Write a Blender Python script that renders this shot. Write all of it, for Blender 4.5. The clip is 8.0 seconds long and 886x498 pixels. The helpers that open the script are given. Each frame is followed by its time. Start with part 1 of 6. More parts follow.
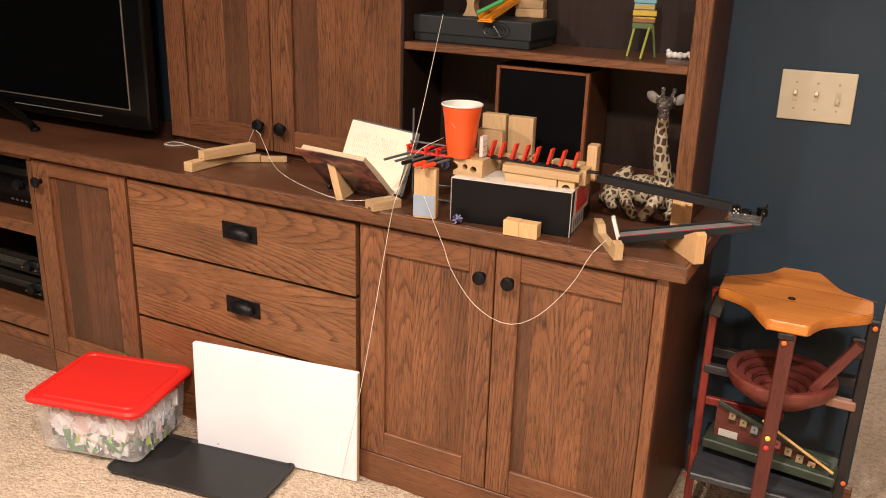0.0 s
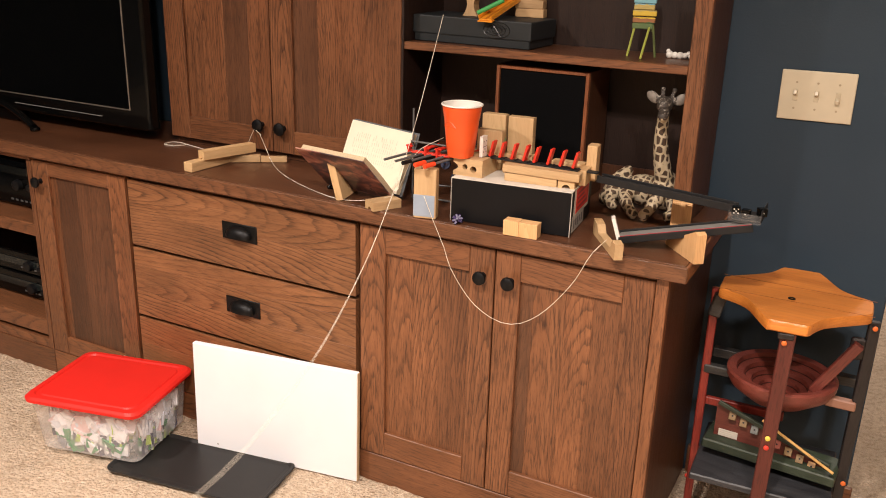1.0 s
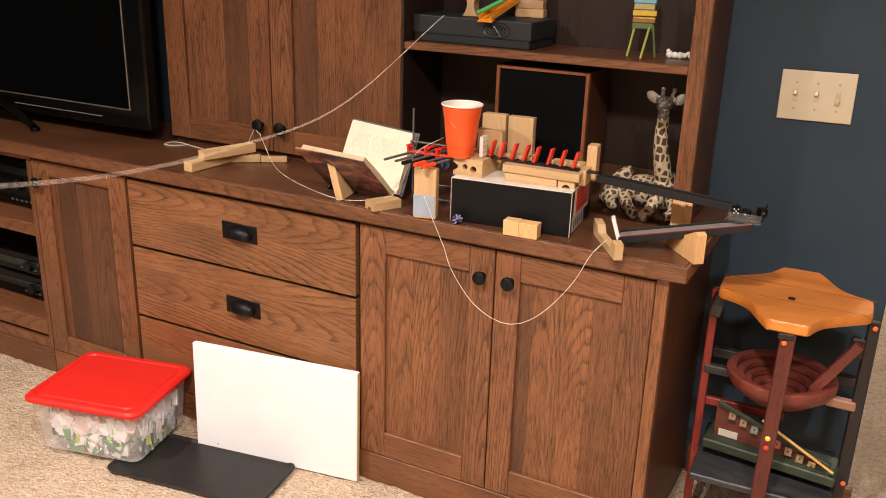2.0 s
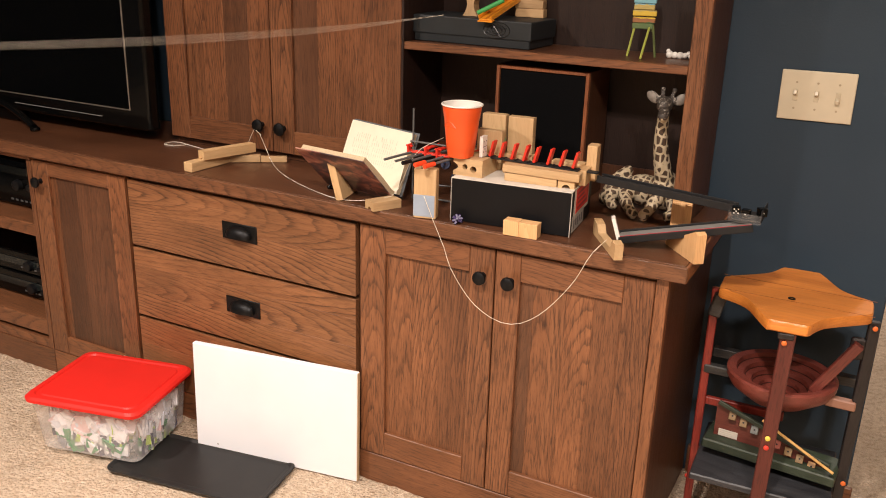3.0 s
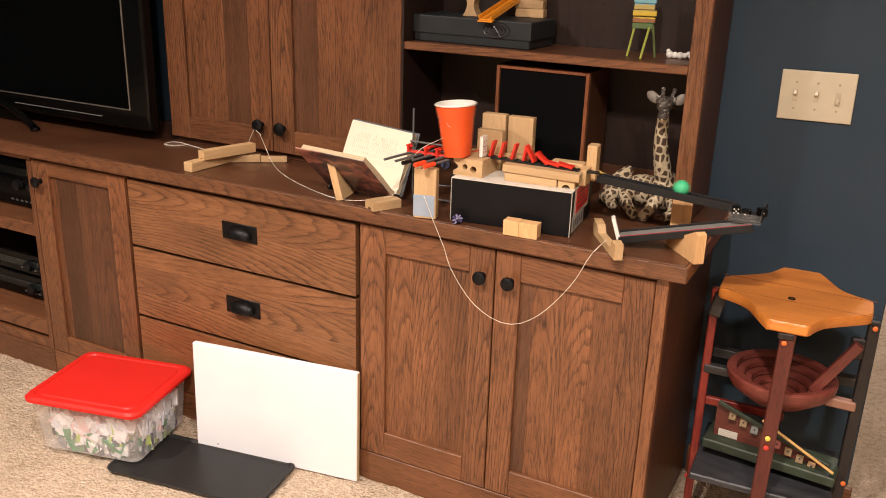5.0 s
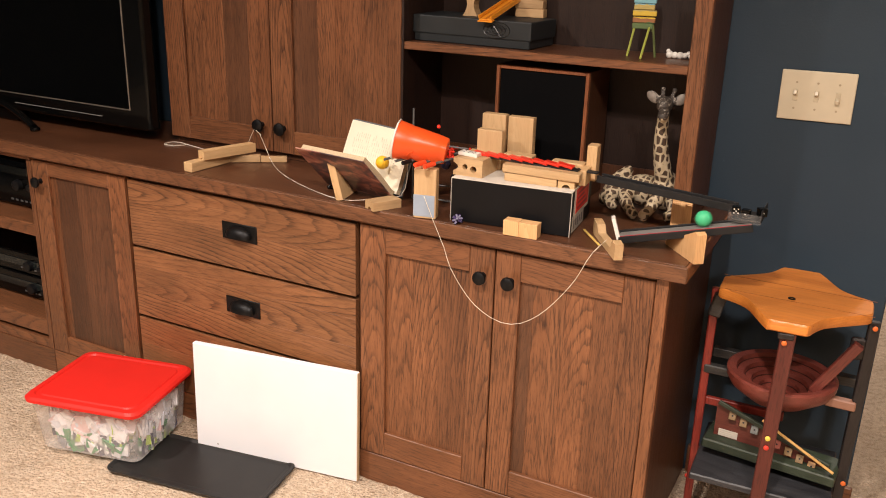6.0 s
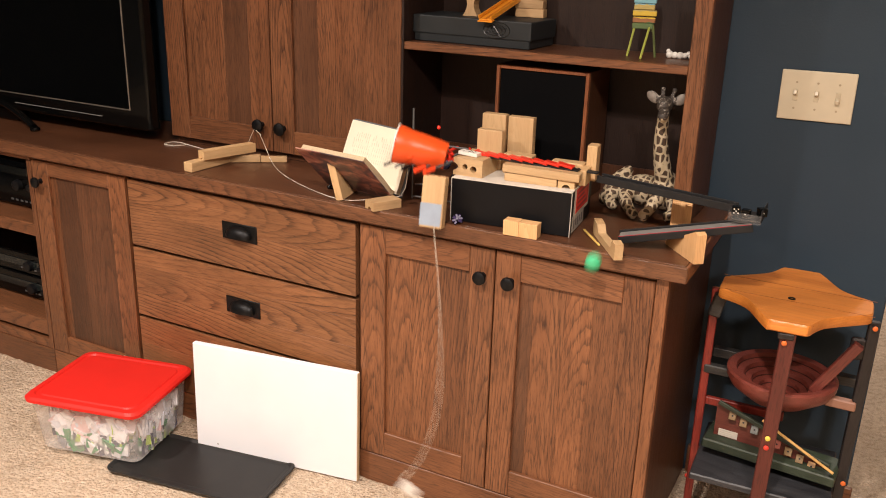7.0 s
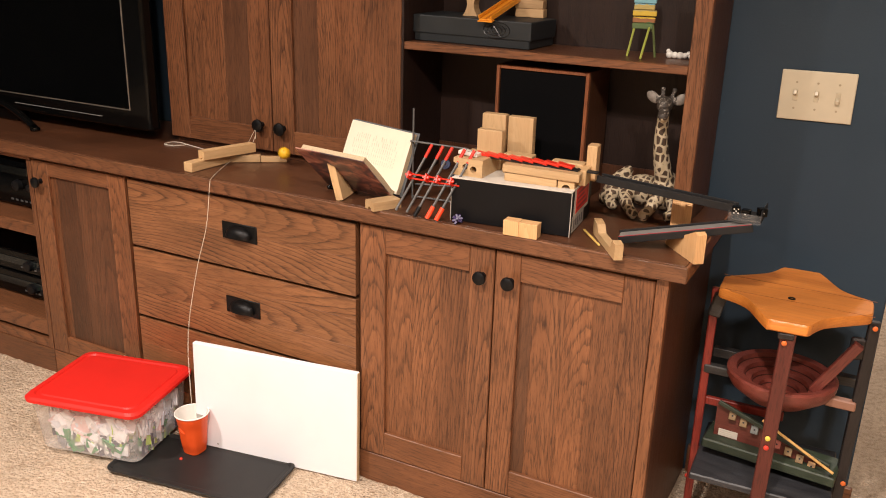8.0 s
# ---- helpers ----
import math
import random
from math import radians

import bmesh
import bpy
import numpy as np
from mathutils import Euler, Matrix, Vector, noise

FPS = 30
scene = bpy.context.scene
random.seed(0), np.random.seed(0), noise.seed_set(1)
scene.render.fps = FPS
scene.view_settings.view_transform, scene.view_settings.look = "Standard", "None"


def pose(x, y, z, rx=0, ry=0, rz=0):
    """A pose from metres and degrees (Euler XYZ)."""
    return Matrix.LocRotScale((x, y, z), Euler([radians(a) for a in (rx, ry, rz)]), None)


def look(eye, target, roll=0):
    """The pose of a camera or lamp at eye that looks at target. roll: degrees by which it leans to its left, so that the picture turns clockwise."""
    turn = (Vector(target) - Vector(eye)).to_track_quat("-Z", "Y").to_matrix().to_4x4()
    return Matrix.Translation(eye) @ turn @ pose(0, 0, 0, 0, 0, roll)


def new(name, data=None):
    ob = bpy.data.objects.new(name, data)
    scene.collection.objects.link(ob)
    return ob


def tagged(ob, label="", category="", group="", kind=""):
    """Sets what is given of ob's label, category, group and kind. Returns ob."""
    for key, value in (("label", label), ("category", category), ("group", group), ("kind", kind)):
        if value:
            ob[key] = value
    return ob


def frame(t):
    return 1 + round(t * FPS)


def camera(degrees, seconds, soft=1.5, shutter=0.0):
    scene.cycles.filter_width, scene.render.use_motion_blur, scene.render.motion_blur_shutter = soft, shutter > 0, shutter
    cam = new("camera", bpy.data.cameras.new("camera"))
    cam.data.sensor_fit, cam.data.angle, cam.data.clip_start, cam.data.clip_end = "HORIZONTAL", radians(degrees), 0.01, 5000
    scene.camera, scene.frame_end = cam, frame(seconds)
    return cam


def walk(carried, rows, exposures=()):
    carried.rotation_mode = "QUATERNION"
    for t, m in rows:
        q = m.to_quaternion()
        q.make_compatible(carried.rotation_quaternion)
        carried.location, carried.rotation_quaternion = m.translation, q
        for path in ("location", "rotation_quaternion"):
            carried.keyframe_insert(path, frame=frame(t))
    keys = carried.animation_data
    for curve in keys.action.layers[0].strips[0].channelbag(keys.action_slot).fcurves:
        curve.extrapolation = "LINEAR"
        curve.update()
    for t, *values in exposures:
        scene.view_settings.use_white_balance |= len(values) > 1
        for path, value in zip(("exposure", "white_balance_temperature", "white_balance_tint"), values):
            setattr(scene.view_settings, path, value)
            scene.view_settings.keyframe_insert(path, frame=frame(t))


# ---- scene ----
cam = camera(53.28, 8.0, soft=1.0, shutter=0.5)
EYE = Vector((1.1135, -1.7247, 1.3777))
YAW, PITCH, ROLL = radians(27.04), radians(-19.41), 1.7357
AIM = EYE + Vector((-math.sin(YAW) * math.cos(PITCH), math.cos(YAW) * math.cos(PITCH), math.sin(PITCH)))
walk(cam, [(0.0, look(EYE, AIM, ROLL)), (8.0, look(EYE, AIM, ROLL))], exposures=[(0.0, 0.0), (8.0, 0.0)])

# ---- light: unseen recessed ceiling lamps of a closed room, in the evening, two of them added fills ----
CEIL = 2.42


def lamp(x, y, watts, size, colour=(1.0, 0.865, 0.765), spread=150):
    data = bpy.data.lights.new("unseen_ceiling_lamp", "AREA")
    data.shape, data.size, data.energy, data.color, data.spread = "DISK", size, watts, colour, radians(spread)
    ob = new("unseen_ceiling_lamp", data)
    ob.matrix_world = pose(x, y, CEIL - 0.03)
    return ob


lamp(-0.85, -1.5, 49.0, 0.13)
lamp(0.74, -1.55, 50.0, 0.13)
lamp(1.55, -1.7, 42.0, 0.13)
# added fill from far in front of the cabinets, no known fixture
lamp(0.3, -3.3, 31.96, 0.13)
# added to brighten the carpet past the wall's end, no known fixture
lamp(1.6, 2.4, 30.08, 0.13)

world = bpy.data.worlds.new("room_air")
world.use_nodes = True
world.node_tree.nodes["Background"].inputs[0].default_value = (1.0, 0.86, 0.7, 1)
world.node_tree.nodes["Background"].inputs[1].default_value = 0.006
scene.world = world


# ---- materials ----
class Mat:
    """A small node writer for one material."""

    def __init__(self, name, rough=0.5, metal=0.0, spec=0.5):
        self.m = bpy.data.materials.new(name)
        self.m.use_nodes = True
        self.t = self.m.node_tree
        self.b = self.t.nodes["Principled BSDF"]
        self.b.inputs["Roughness"].default_value = rough
        self.b.inputs["Metallic"].default_value = metal
        self.b.inputs["Specular IOR Level"].default_value = spec

    def n(self, kind, **kw):
        node = self.t.nodes.new(kind)
        for k, val in kw.items():
            node.inputs[k].default_value = val
        return node

    def link(self, a, b):
        self.t.links.new(a, b)

    def coords(self, scale=(1, 1, 1), shuffle=True):
        tc = self.n("ShaderNodeTexCoord")
        mp = self.n("ShaderNodeMapping")
        mp.inputs["Scale"].default_value = scale
        if shuffle:
            info = self.n("ShaderNodeObjectInfo")
            mul = self.n("ShaderNodeVectorMath")
            mul.operation = "SCALE"
            mul.inputs[0].default_value = (7.3, 11.1, 5.7)
            self.link(info.outputs["Random"], mul.inputs["Scale"])
            add = self.n("ShaderNodeVectorMath")
            self.link(tc.outputs["Object"], add.inputs[0])
            self.link(mul.outputs[0], add.inputs[1])
            self.link(add.outputs[0], mp.inputs[0])
        else:
            self.link(tc.outputs["Object"], mp.inputs[0])
        return mp.outputs[0]

    def noise(self, vec, scale, detail=3, rough=0.5, distort=0.0):
        node = self.n("ShaderNodeTexNoise", Scale=scale, Detail=detail, Roughness=rough, Distortion=distort)
        self.link(vec, node.inputs["Vector"])
        return node.outputs[0]

    def ramp(self, fac, stops):
        node = self.n("ShaderNodeValToRGB")
        while len(node.color_ramp.elements) < len(stops):
            node.color_ramp.elements.new(0.5)
        for e, (p, c) in zip(node.color_ramp.elements, stops):
            e.position = p
            e.color = (*c, 1) if len(c) == 3 else c
        self.link(fac, node.inputs[0])
        return node.outputs[0]

    def math(self, op, a, b=None):
        node = self.n("ShaderNodeMath")
        node.operation = op
        for i, q in enumerate((a, b)):
            if q is None:
                continue
            if isinstance(q, (int, float)):
                node.inputs[i].default_value = q
            else:
                self.link(q, node.inputs[i])
        return node.outputs[0]

    def mix(self, fac, a, b, mode="MIX"):
        node = self.t.nodes.new("ShaderNodeMix")
        node.data_type, node.blend_type = "RGBA", mode
        for i, q in ((0, fac), (6, a), (7, b)):
            if isinstance(q, (int, float)):
                node.inputs[i].default_value = q
            elif isinstance(q, tuple):
                node.inputs[i].default_value = (*q, 1)
            else:
                self.link(q, node.inputs[i])
        return node.outputs[2]

    def bump(self, height, strength=0.2, dist=0.001):
        node = self.n("ShaderNodeBump", Strength=strength, Distance=dist)
        self.link(height, node.inputs["Height"])
        self.link(node.outputs[0], self.b.inputs["Normal"])

    def colour(self, c):
        if isinstance(c, tuple):
            self.b.inputs["Base Color"].default_value = (*c, 1)
        else:
            self.link(c, self.b.inputs["Base Color"])


def plain(name, c, rough=0.5, metal=0.0, vary=0.12, scale=25.0, bump=0.05, spec=0.5):
    """A painted, moulded or cast surface with slight mottling and fine relief."""
    k = Mat(name, rough, metal, spec)
    vec = k.coords()
    a = k.noise(vec, scale, 4)
    b = k.noise(vec, scale * 12, 2)
    lo = tuple(max(0, q * (1 - vary)) for q in c)
    hi = tuple(min(1, q * (1 + vary)) for q in c)
    k.colour(k.ramp(a, [(0.3, lo), (0.7, hi)]))
    k.link(k.math("ADD", k.math("MULTIPLY", a, 0.15), rough - 0.07), k.b.inputs["Roughness"])
    if bump:
        k.bump(b, bump, 0.0006)
    return k.m


def oak(name, axis, light, mid, dark, rough=0.38, rings=230.0, figure=1.0, pore=0.6, blotch=0.85):
    """Stained open-grained timber sawn from a log along the axis: growth rings cut into flames, pore dashes, soft blotches."""
    k = Mat(name, rough)

    def lengthwise(f):
        return {"x": (f, 1, 1), "y": (1, f, 1), "z": (1, 1, f)}[axis]

    tc = k.n("ShaderNodeTexCoord")
    info = k.n("ShaderNodeObjectInfo")
    dice = k.n("ShaderNodeTexWhiteNoise")
    dice.noise_dimensions = "1D"
    k.link(k.math("MULTIPLY", info.outputs["Random"], 91.7), dice.inputs["W"])
    cast = k.n("ShaderNodeSeparateColor")
    k.link(dice.outputs["Color"], cast.inputs[0])
    n1, n2, n3 = cast.outputs
    sep = k.n("ShaderNodeSeparateXYZ")
    k.link(tc.outputs["Object"], sep.inputs[0])
    x, y, z = sep.outputs
    along, across, deep = {"x": (x, z, y), "y": (y, x, z), "z": (z, x, y)}[axis]
    sway = k.noise(k.coords(lengthwise(0.30)), 7.0, 2, 0.5)
    jag = k.noise(k.coords(lengthwise(0.10)), 95, 2, 0.6)
    side = k.math("ADD", across, k.math("MULTIPLY", k.math("SUBTRACT", n1, 0.5), 0.13))
    side = k.math("ADD", side, k.math("MULTIPLY", k.math("SUBTRACT", sway, 0.5), 0.045))
    heart = k.math("ADD", k.math("ADD", deep, k.math("ADD", k.math("MULTIPLY", n2, 0.06), 0.022)),
                   k.math("MULTIPLY", along, k.math("ADD", k.math("MULTIPLY", n3, 0.10), 0.05)))
    radius = k.math("SQRT", k.math("ADD", k.math("MULTIPLY", side, side), k.math("MULTIPLY", heart, heart)))
    radius = k.math("ADD", radius, k.math("ADD", k.math("MULTIPLY", sway, 0.022), k.math("MULTIPLY", jag, 0.0052)))
    saw = k.math("FRACT", k.math("MULTIPLY", radius, rings))
    ringf = k.ramp(saw, [(0.0, (0, 0, 0)), (0.06, (1, 1, 1)), (0.17, (0.75, 0.75, 0.75)), (0.30, (0.25, 0.25, 0.25)), (0.70, (0, 0, 0))])
    pores = k.noise(k.coords(lengthwise(0.07)), 380, 2, 0.65)
    streak = k.noise(k.coords(lengthwise(0.025)), 70, 3, 0.65)
    poref = k.ramp(pores, [(0.36, (1, 1, 1)), (0.50, (0, 0, 0))])
    gate = k.ramp(k.noise(k.coords(lengthwise(0.35)), 5.0, 2), [(0.36, (0.25, 0.25, 0.25)), (0.62, (1, 1, 1))])
    f = k.math("MULTIPLY", k.math("MULTIPLY", ringf, gate), figure)
    f = k.math("MULTIPLY", f, k.math("ADD", k.math("MULTIPLY", poref, 0.3), 0.7))
    c = k.mix(f, k.ramp(streak, [(0.30, mid), (0.70, light)]), dark)
    c = k.mix(k.math("MULTIPLY", poref, pore), c, dark)
    blot = k.noise(k.coords((1, 1, 1)), 4.5, 3)
    c = k.mix(blotch, c, k.ramp(blot, [(0.3, (0.74, 0.73, 0.72)), (0.7, (1.16, 1.13, 1.1))]), "MULTIPLY")
    c = k.mix(1.0, c, k.ramp(n2, [(0.0, (0.80, 0.78, 0.77)), (0.5, (1.0, 1.0, 1.0)), (1.0, (1.16, 1.14, 1.10))]), "MULTIPLY")
    k.colour(c)
    k.bump(k.math("SUBTRACT", streak, k.math("ADD", poref, k.math("MULTIPLY", f, 0.5))), 0.25, 0.0008)
    k.link(k.math("ADD", k.math("MULTIPLY", streak, 0.2), rough - 0.08), k.b.inputs["Roughness"])
    return k.m


OAK_L, OAK_M, OAK_D = (0.250, 0.106, 0.048), (0.175, 0.070, 0.031), (0.028, 0.011, 0.007)
oak_x = oak("stained_oak_along", "x", OAK_L, OAK_M, OAK_D, 0.38, 150, 0.80, 0.40)
oak_z = oak("stained_oak_upright", "z", OAK_L, OAK_M, OAK_D, 0.38, 155, 0.85, 0.55)
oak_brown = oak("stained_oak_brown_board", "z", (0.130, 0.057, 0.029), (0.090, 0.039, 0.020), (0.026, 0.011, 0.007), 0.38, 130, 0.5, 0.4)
oak_drawer = oak("stained_oak_drawer", "x", (0.280, 0.128, 0.057), (0.210, 0.090, 0.039), (0.030, 0.012, 0.007), 0.38, 120, 1.0, 0.34)
oak_edge = oak("stained_oak_edge", "x", (0.185, 0.080, 0.038), (0.110, 0.046, 0.022), (0.030, 0.012, 0.007), 0.36, 150, 0.7, 0.5)
oak_y = oak("stained_oak_deep", "y", OAK_L, OAK_M, OAK_D)
oak_top = oak("stained_oak_top", "x", (0.125, 0.052, 0.026), (0.080, 0.032, 0.016), (0.030, 0.012, 0.007), 0.3, 200, 0.35, 0.5)
# darker copy of the same oak; the sides' shade is put into its colour
oak_side_shade = oak("stained_oak_side_shade", "z", (0.100, 0.040, 0.019), (0.068, 0.026, 0.012), (0.024, 0.010, 0.006), 0.4, 150, 0.5)
# near-black oak copy that paints in the shade inside the bookcase
oak_inner_shade = oak("shaded_cabinet_inside", "z", (0.030, 0.012, 0.007), (0.020, 0.008, 0.005), (0.010, 0.004, 0.003), 0.5, 230, 0.5)
maple = {a: oak("maple_" + a, a, (0.62, 0.43, 0.235), (0.53, 0.345, 0.175), (0.40, 0.24, 0.11), 0.5, 260, 0.35, 0.18, 0.3) for a in "xyz"}
pine = {a: oak("pine_" + a, a, (0.70, 0.45, 0.23), (0.62, 0.365, 0.17), (0.44, 0.22, 0.085), 0.5, 300, 0.6, 0.12, 0.3) for a in "xyz"}
black_iron = plain("blackened_iron", (0.012, 0.012, 0.013), 0.42, 0.7, 0.3, 60, 0.25)
black_plastic = plain("black_plastic", (0.007, 0.007, 0.008), 0.4, 0, 0.2, spec=0.25)
gloss_black = plain("gloss_black", (0.003, 0.003, 0.003), 0.12, 0, 0.1, 20, 0.0, 0.2)
screen_glass = plain("dark_screen", (0.0015, 0.0015, 0.0015), 0.10, 0, 0.1, 10, 0.0, 0.12)
silver_trim = plain("silver_trim", (0.42, 0.38, 0.33), 0.3, 0.8)
speaker_cloth = plain("speaker_cloth", (0.004, 0.004, 0.0045), 0.95, 0, 0.3, 400, 0.5, 0.05)
cherry = oak("cherry_trim", "z", (0.30, 0.11, 0.05), (0.22, 0.075, 0.03), (0.10, 0.03, 0.015), 0.4, 230, 0.4)
white_paint = plain("white_board_paint", (0.85, 0.87, 0.92), 0.55, 0, 0.03, 6, 0.12)
ivory = plain("ivory_plastic", (0.62, 0.55, 0.41), 0.35, 0, 0.03, 30, 0.0)
red_lid = plain("red_lid_plastic", (0.86, 0.030, 0.022), 0.45, 0, 0.05, 10, 0.06)


def let_through(m, c, share):
    """Thin moulded plastic that passes a share of the light."""
    nt = m.node_tree
    tr = nt.nodes.new("ShaderNodeBsdfTranslucent")
    tr.inputs[0].default_value = (*c, 1)
    mixer = nt.nodes.new("ShaderNodeMixShader")
    mixer.inputs[0].default_value = share
    nt.links.new(nt.nodes["Principled BSDF"].outputs[0], mixer.inputs[1])
    nt.links.new(tr.outputs[0], mixer.inputs[2])
    nt.links.new(mixer.outputs[0], nt.nodes["Material Output"].inputs[0])


let_through(red_lid, (0.85, 0.06, 0.05), 0.32)
tray_plastic = plain("charcoal_tray", (0.020, 0.019, 0.019), 0.42, 0, 0.15, 30, 0.15, 0.3)
twine = plain("white_twine", (0.72, 0.66, 0.56), 0.9, 0, 0.15, 300, 0.4)


def wall_paint(name, c):
    k = Mat(name, 0.6, 0, 0.3)
    vec = k.coords((1, 1, 1), False)
    big = k.noise(vec, 1.6, 3)
    roll = k.noise(vec, 190, 3, 0.6)
    paint = k.ramp(big, [(0.3, tuple(q * 0.88 for q in c)), (0.7, tuple(q * 1.12 for q in c))])
    smear = k.ramp(k.noise(k.coords((1.6, 1, 1), False), 13, 4, 0.65, 0.6), [(0.70, (0, 0, 0)), (0.80, (0.35, 0.35, 0.35))])
    k.colour(k.mix(smear, paint, tuple(min(1, q * 2.2 + 0.04) for q in c)))
    k.link(k.math("ADD", k.math("MULTIPLY", k.noise(vec, 7, 3), 0.5), 0.28), k.b.inputs["Roughness"])
    k.bump(roll, 0.25, 0.0012)
    return k.m


blue_paint = wall_paint("dark_blue_wall_paint", (0.027, 0.047, 0.070))
pale_paint = wall_paint("ceiling_white_paint", (0.72, 0.68, 0.60))
tan_paint = wall_paint("tan_wall_paint", (0.42, 0.33, 0.23))


def carpet_mat():
    k = Mat("beige_carpet", 0.95, 0, 0.1)
    vec = k.coords((1, 1, 1), False)
    tuft = k.n("ShaderNodeTexVoronoi", Scale=120.0)
    k.link(vec, tuft.inputs["Vector"])
    fine = k.noise(vec, 420, 3, 0.7)
    mid = k.noise(vec, 60, 4, 0.65)
    big = k.noise(vec, 6, 3)
    c = k.ramp(mid, [(0.28, (0.50, 0.37, 0.26)), (0.5, (0.72, 0.57, 0.43)), (0.75, (0.82, 0.69, 0.55))])
    c = k.mix(0.8, c, k.ramp(fine, [(0.3, (0.66, 0.64, 0.62)), (0.6, (1.1, 1.1, 1.1))]), "MULTIPLY")
    c = k.mix(0.7, c, k.ramp(big, [(0.3, (0.86, 0.85, 0.84)), (0.7, (1.08, 1.08, 1.08))]), "MULTIPLY")
    k.colour(c)
    h = k.math("SUBTRACT", fine, k.math("MULTIPLY", tuft.outputs["Distance"], 1.6))
    k.bump(h, 0.85, 0.0065)
    return k.m


carpet = carpet_mat()


# ---- builders ----
TIMBER = {m.name for m in (oak_x, oak_y, oak_z, oak_brown, oak_drawer, oak_edge, oak_top, oak_side_shade, oak_inner_shade)}


def thing(name, label, category, at=None, group="", kind=""):
    ob = new(name)
    ob.empty_display_size = 0.05
    if at is not None:
        ob.matrix_basis = at
    return tagged(ob, label, category, group, kind)


def part(name, bm, material, parent=None, label="", smooth=False, at=None):
    me = bpy.data.meshes.new(name)
    bmesh.ops.recalc_face_normals(bm, faces=bm.faces)
    bm.to_mesh(me)
    bm.free()
    for mm in material if isinstance(material, (list, tuple)) else (material,):
        me.materials.append(mm)
    if smooth:
        for f in me.polygons:
            f.use_smooth = True
        me.set_sharp_from_angle(angle=radians(40))
    ob = new(name, me)
    ob.parent = parent
    if at is None and me.materials[0].name in TIMBER:
        # the grain is laid out from the middle of each board
        lo = Vector([min(q.co[i] for q in me.vertices) for i in range(3)])
        hi = Vector([max(q.co[i] for q in me.vertices) for i in range(3)])
        at = Matrix.Translation((lo + hi) / 2)
        me.transform(at.inverted())
        ob["centred"] = True
    if parent is not None and parent.get("centred"):
        ob.matrix_parent_inverse = parent.matrix_basis.inverted()
    if at is not None:
        ob.matrix_basis = at
    return tagged(ob, label)


def solid(name, bm, material, label, category, at=None, group="", kind="", smooth=False):
    """A thing that is one mesh."""
    return tagged(part(name, bm, material, None, "", smooth, at), label, category, group, kind)


def add_box(bm, x0, x1, y0, y1, z0, z1, bev=0.0015, m=None, seg=1, mi=0):
    if m is not None and not bev:
        vs = [bm.verts.new(m @ Vector((x, y, z))) for z in (z0, z1) for y in (y0, y1) for x in (x0, x1)]
        m = None
    else:
        vs = [bm.verts.new((x, y, z)) for z in (z0, z1) for y in (y0, y1) for x in (x0, x1)]
    fs = [bm.faces.new([vs[i] for i in q]) for q in ((0, 2, 3, 1), (4, 5, 7, 6), (0, 1, 5, 4), (2, 6, 7, 3), (0, 4, 6, 2), (1, 3, 7, 5))]
    for f in fs:
        f.material_index = mi
    if bev:
        es = list({e for f in fs for e in f.edges})
        r = bmesh.ops.bevel(bm, geom=es, offset=bev, segments=seg, profile=0.6, affect="EDGES", clamp_overlap=True)
        vs = list({q for f in r["faces"] for q in f.verts} | {q for q in vs if q.is_valid})
    if m is not None:
        bmesh.ops.transform(bm, matrix=m, verts=[q for q in vs if q.is_valid])
    return bm


def box(*a, **k):
    return add_box(bmesh.new(), *a, **k)


def add_rod(bm, p0, p1, r0, r1=None, n=12, caps=True):
    p0, p1 = Vector(p0), Vector(p1)
    r1 = r0 if r1 is None else r1
    d = p1 - p0
    q = d.to_track_quat("Z", "Y").to_matrix()
    a, b = [], []
    for i in range(n):
        w = Vector((math.cos(2 * math.pi * i / n), math.sin(2 * math.pi * i / n), 0))
        a.append(bm.verts.new(p0 + q @ (w * r0)))
        b.append(bm.verts.new(p1 + q @ (w * r1)))
    for i in range(n):
        bm.faces.new((a[i], a[(i + 1) % n], b[(i + 1) % n], b[i]))
    if caps:
        bm.faces.new(a[::-1])
        bm.faces.new(b)
    return bm


def rod(*a, **k):
    return add_rod(bmesh.new(), *a, **k)


def add_lathe(bm, profile, n=32, m=None):
    """Turn a profile of (radius, height) round z."""
    rings = []
    for r, z in profile:
        rings.append([bm.verts.new((r * math.cos(2 * math.pi * i / n), r * math.sin(2 * math.pi * i / n), z)) for i in range(n)]
                     if r > 1e-6 else [bm.verts.new((0, 0, z))])
    for a, b in zip(rings, rings[1:]):
        for i in range(n):
            j = (i + 1) % n
            q = [a[i % len(a)], a[j % len(a)], b[j % len(b)], b[i % len(b)]]
            q = [w for k, w in enumerate(q) if w not in q[:k]]
            if len(q) > 2:
                bm.faces.new(q)
    if m is not None:
        bmesh.ops.transform(bm, matrix=m, verts=[w for r in rings for w in r])
    return bm


def lathe(*a, **k):
    return add_lathe(bmesh.new(), *a, **k)


def add_prism(bm, outline, y0, y1, m=None):
    """Push an outline in x and z through y."""
    a = [bm.verts.new((x, y0, z)) for x, z in outline]
    b = [bm.verts.new((x, y1, z)) for x, z in outline]
    n = len(a)
    bm.faces.new(a)
    bm.faces.new(b[::-1])
    for i in range(n):
        bm.faces.new((a[i], b[i], b[(i + 1) % n], a[(i + 1) % n]))
    if m is not None:
        bmesh.ops.transform(bm, matrix=m, verts=a + b)
    return bm


def prism(*a, **k):
    return add_prism(bmesh.new(), *a, **k)


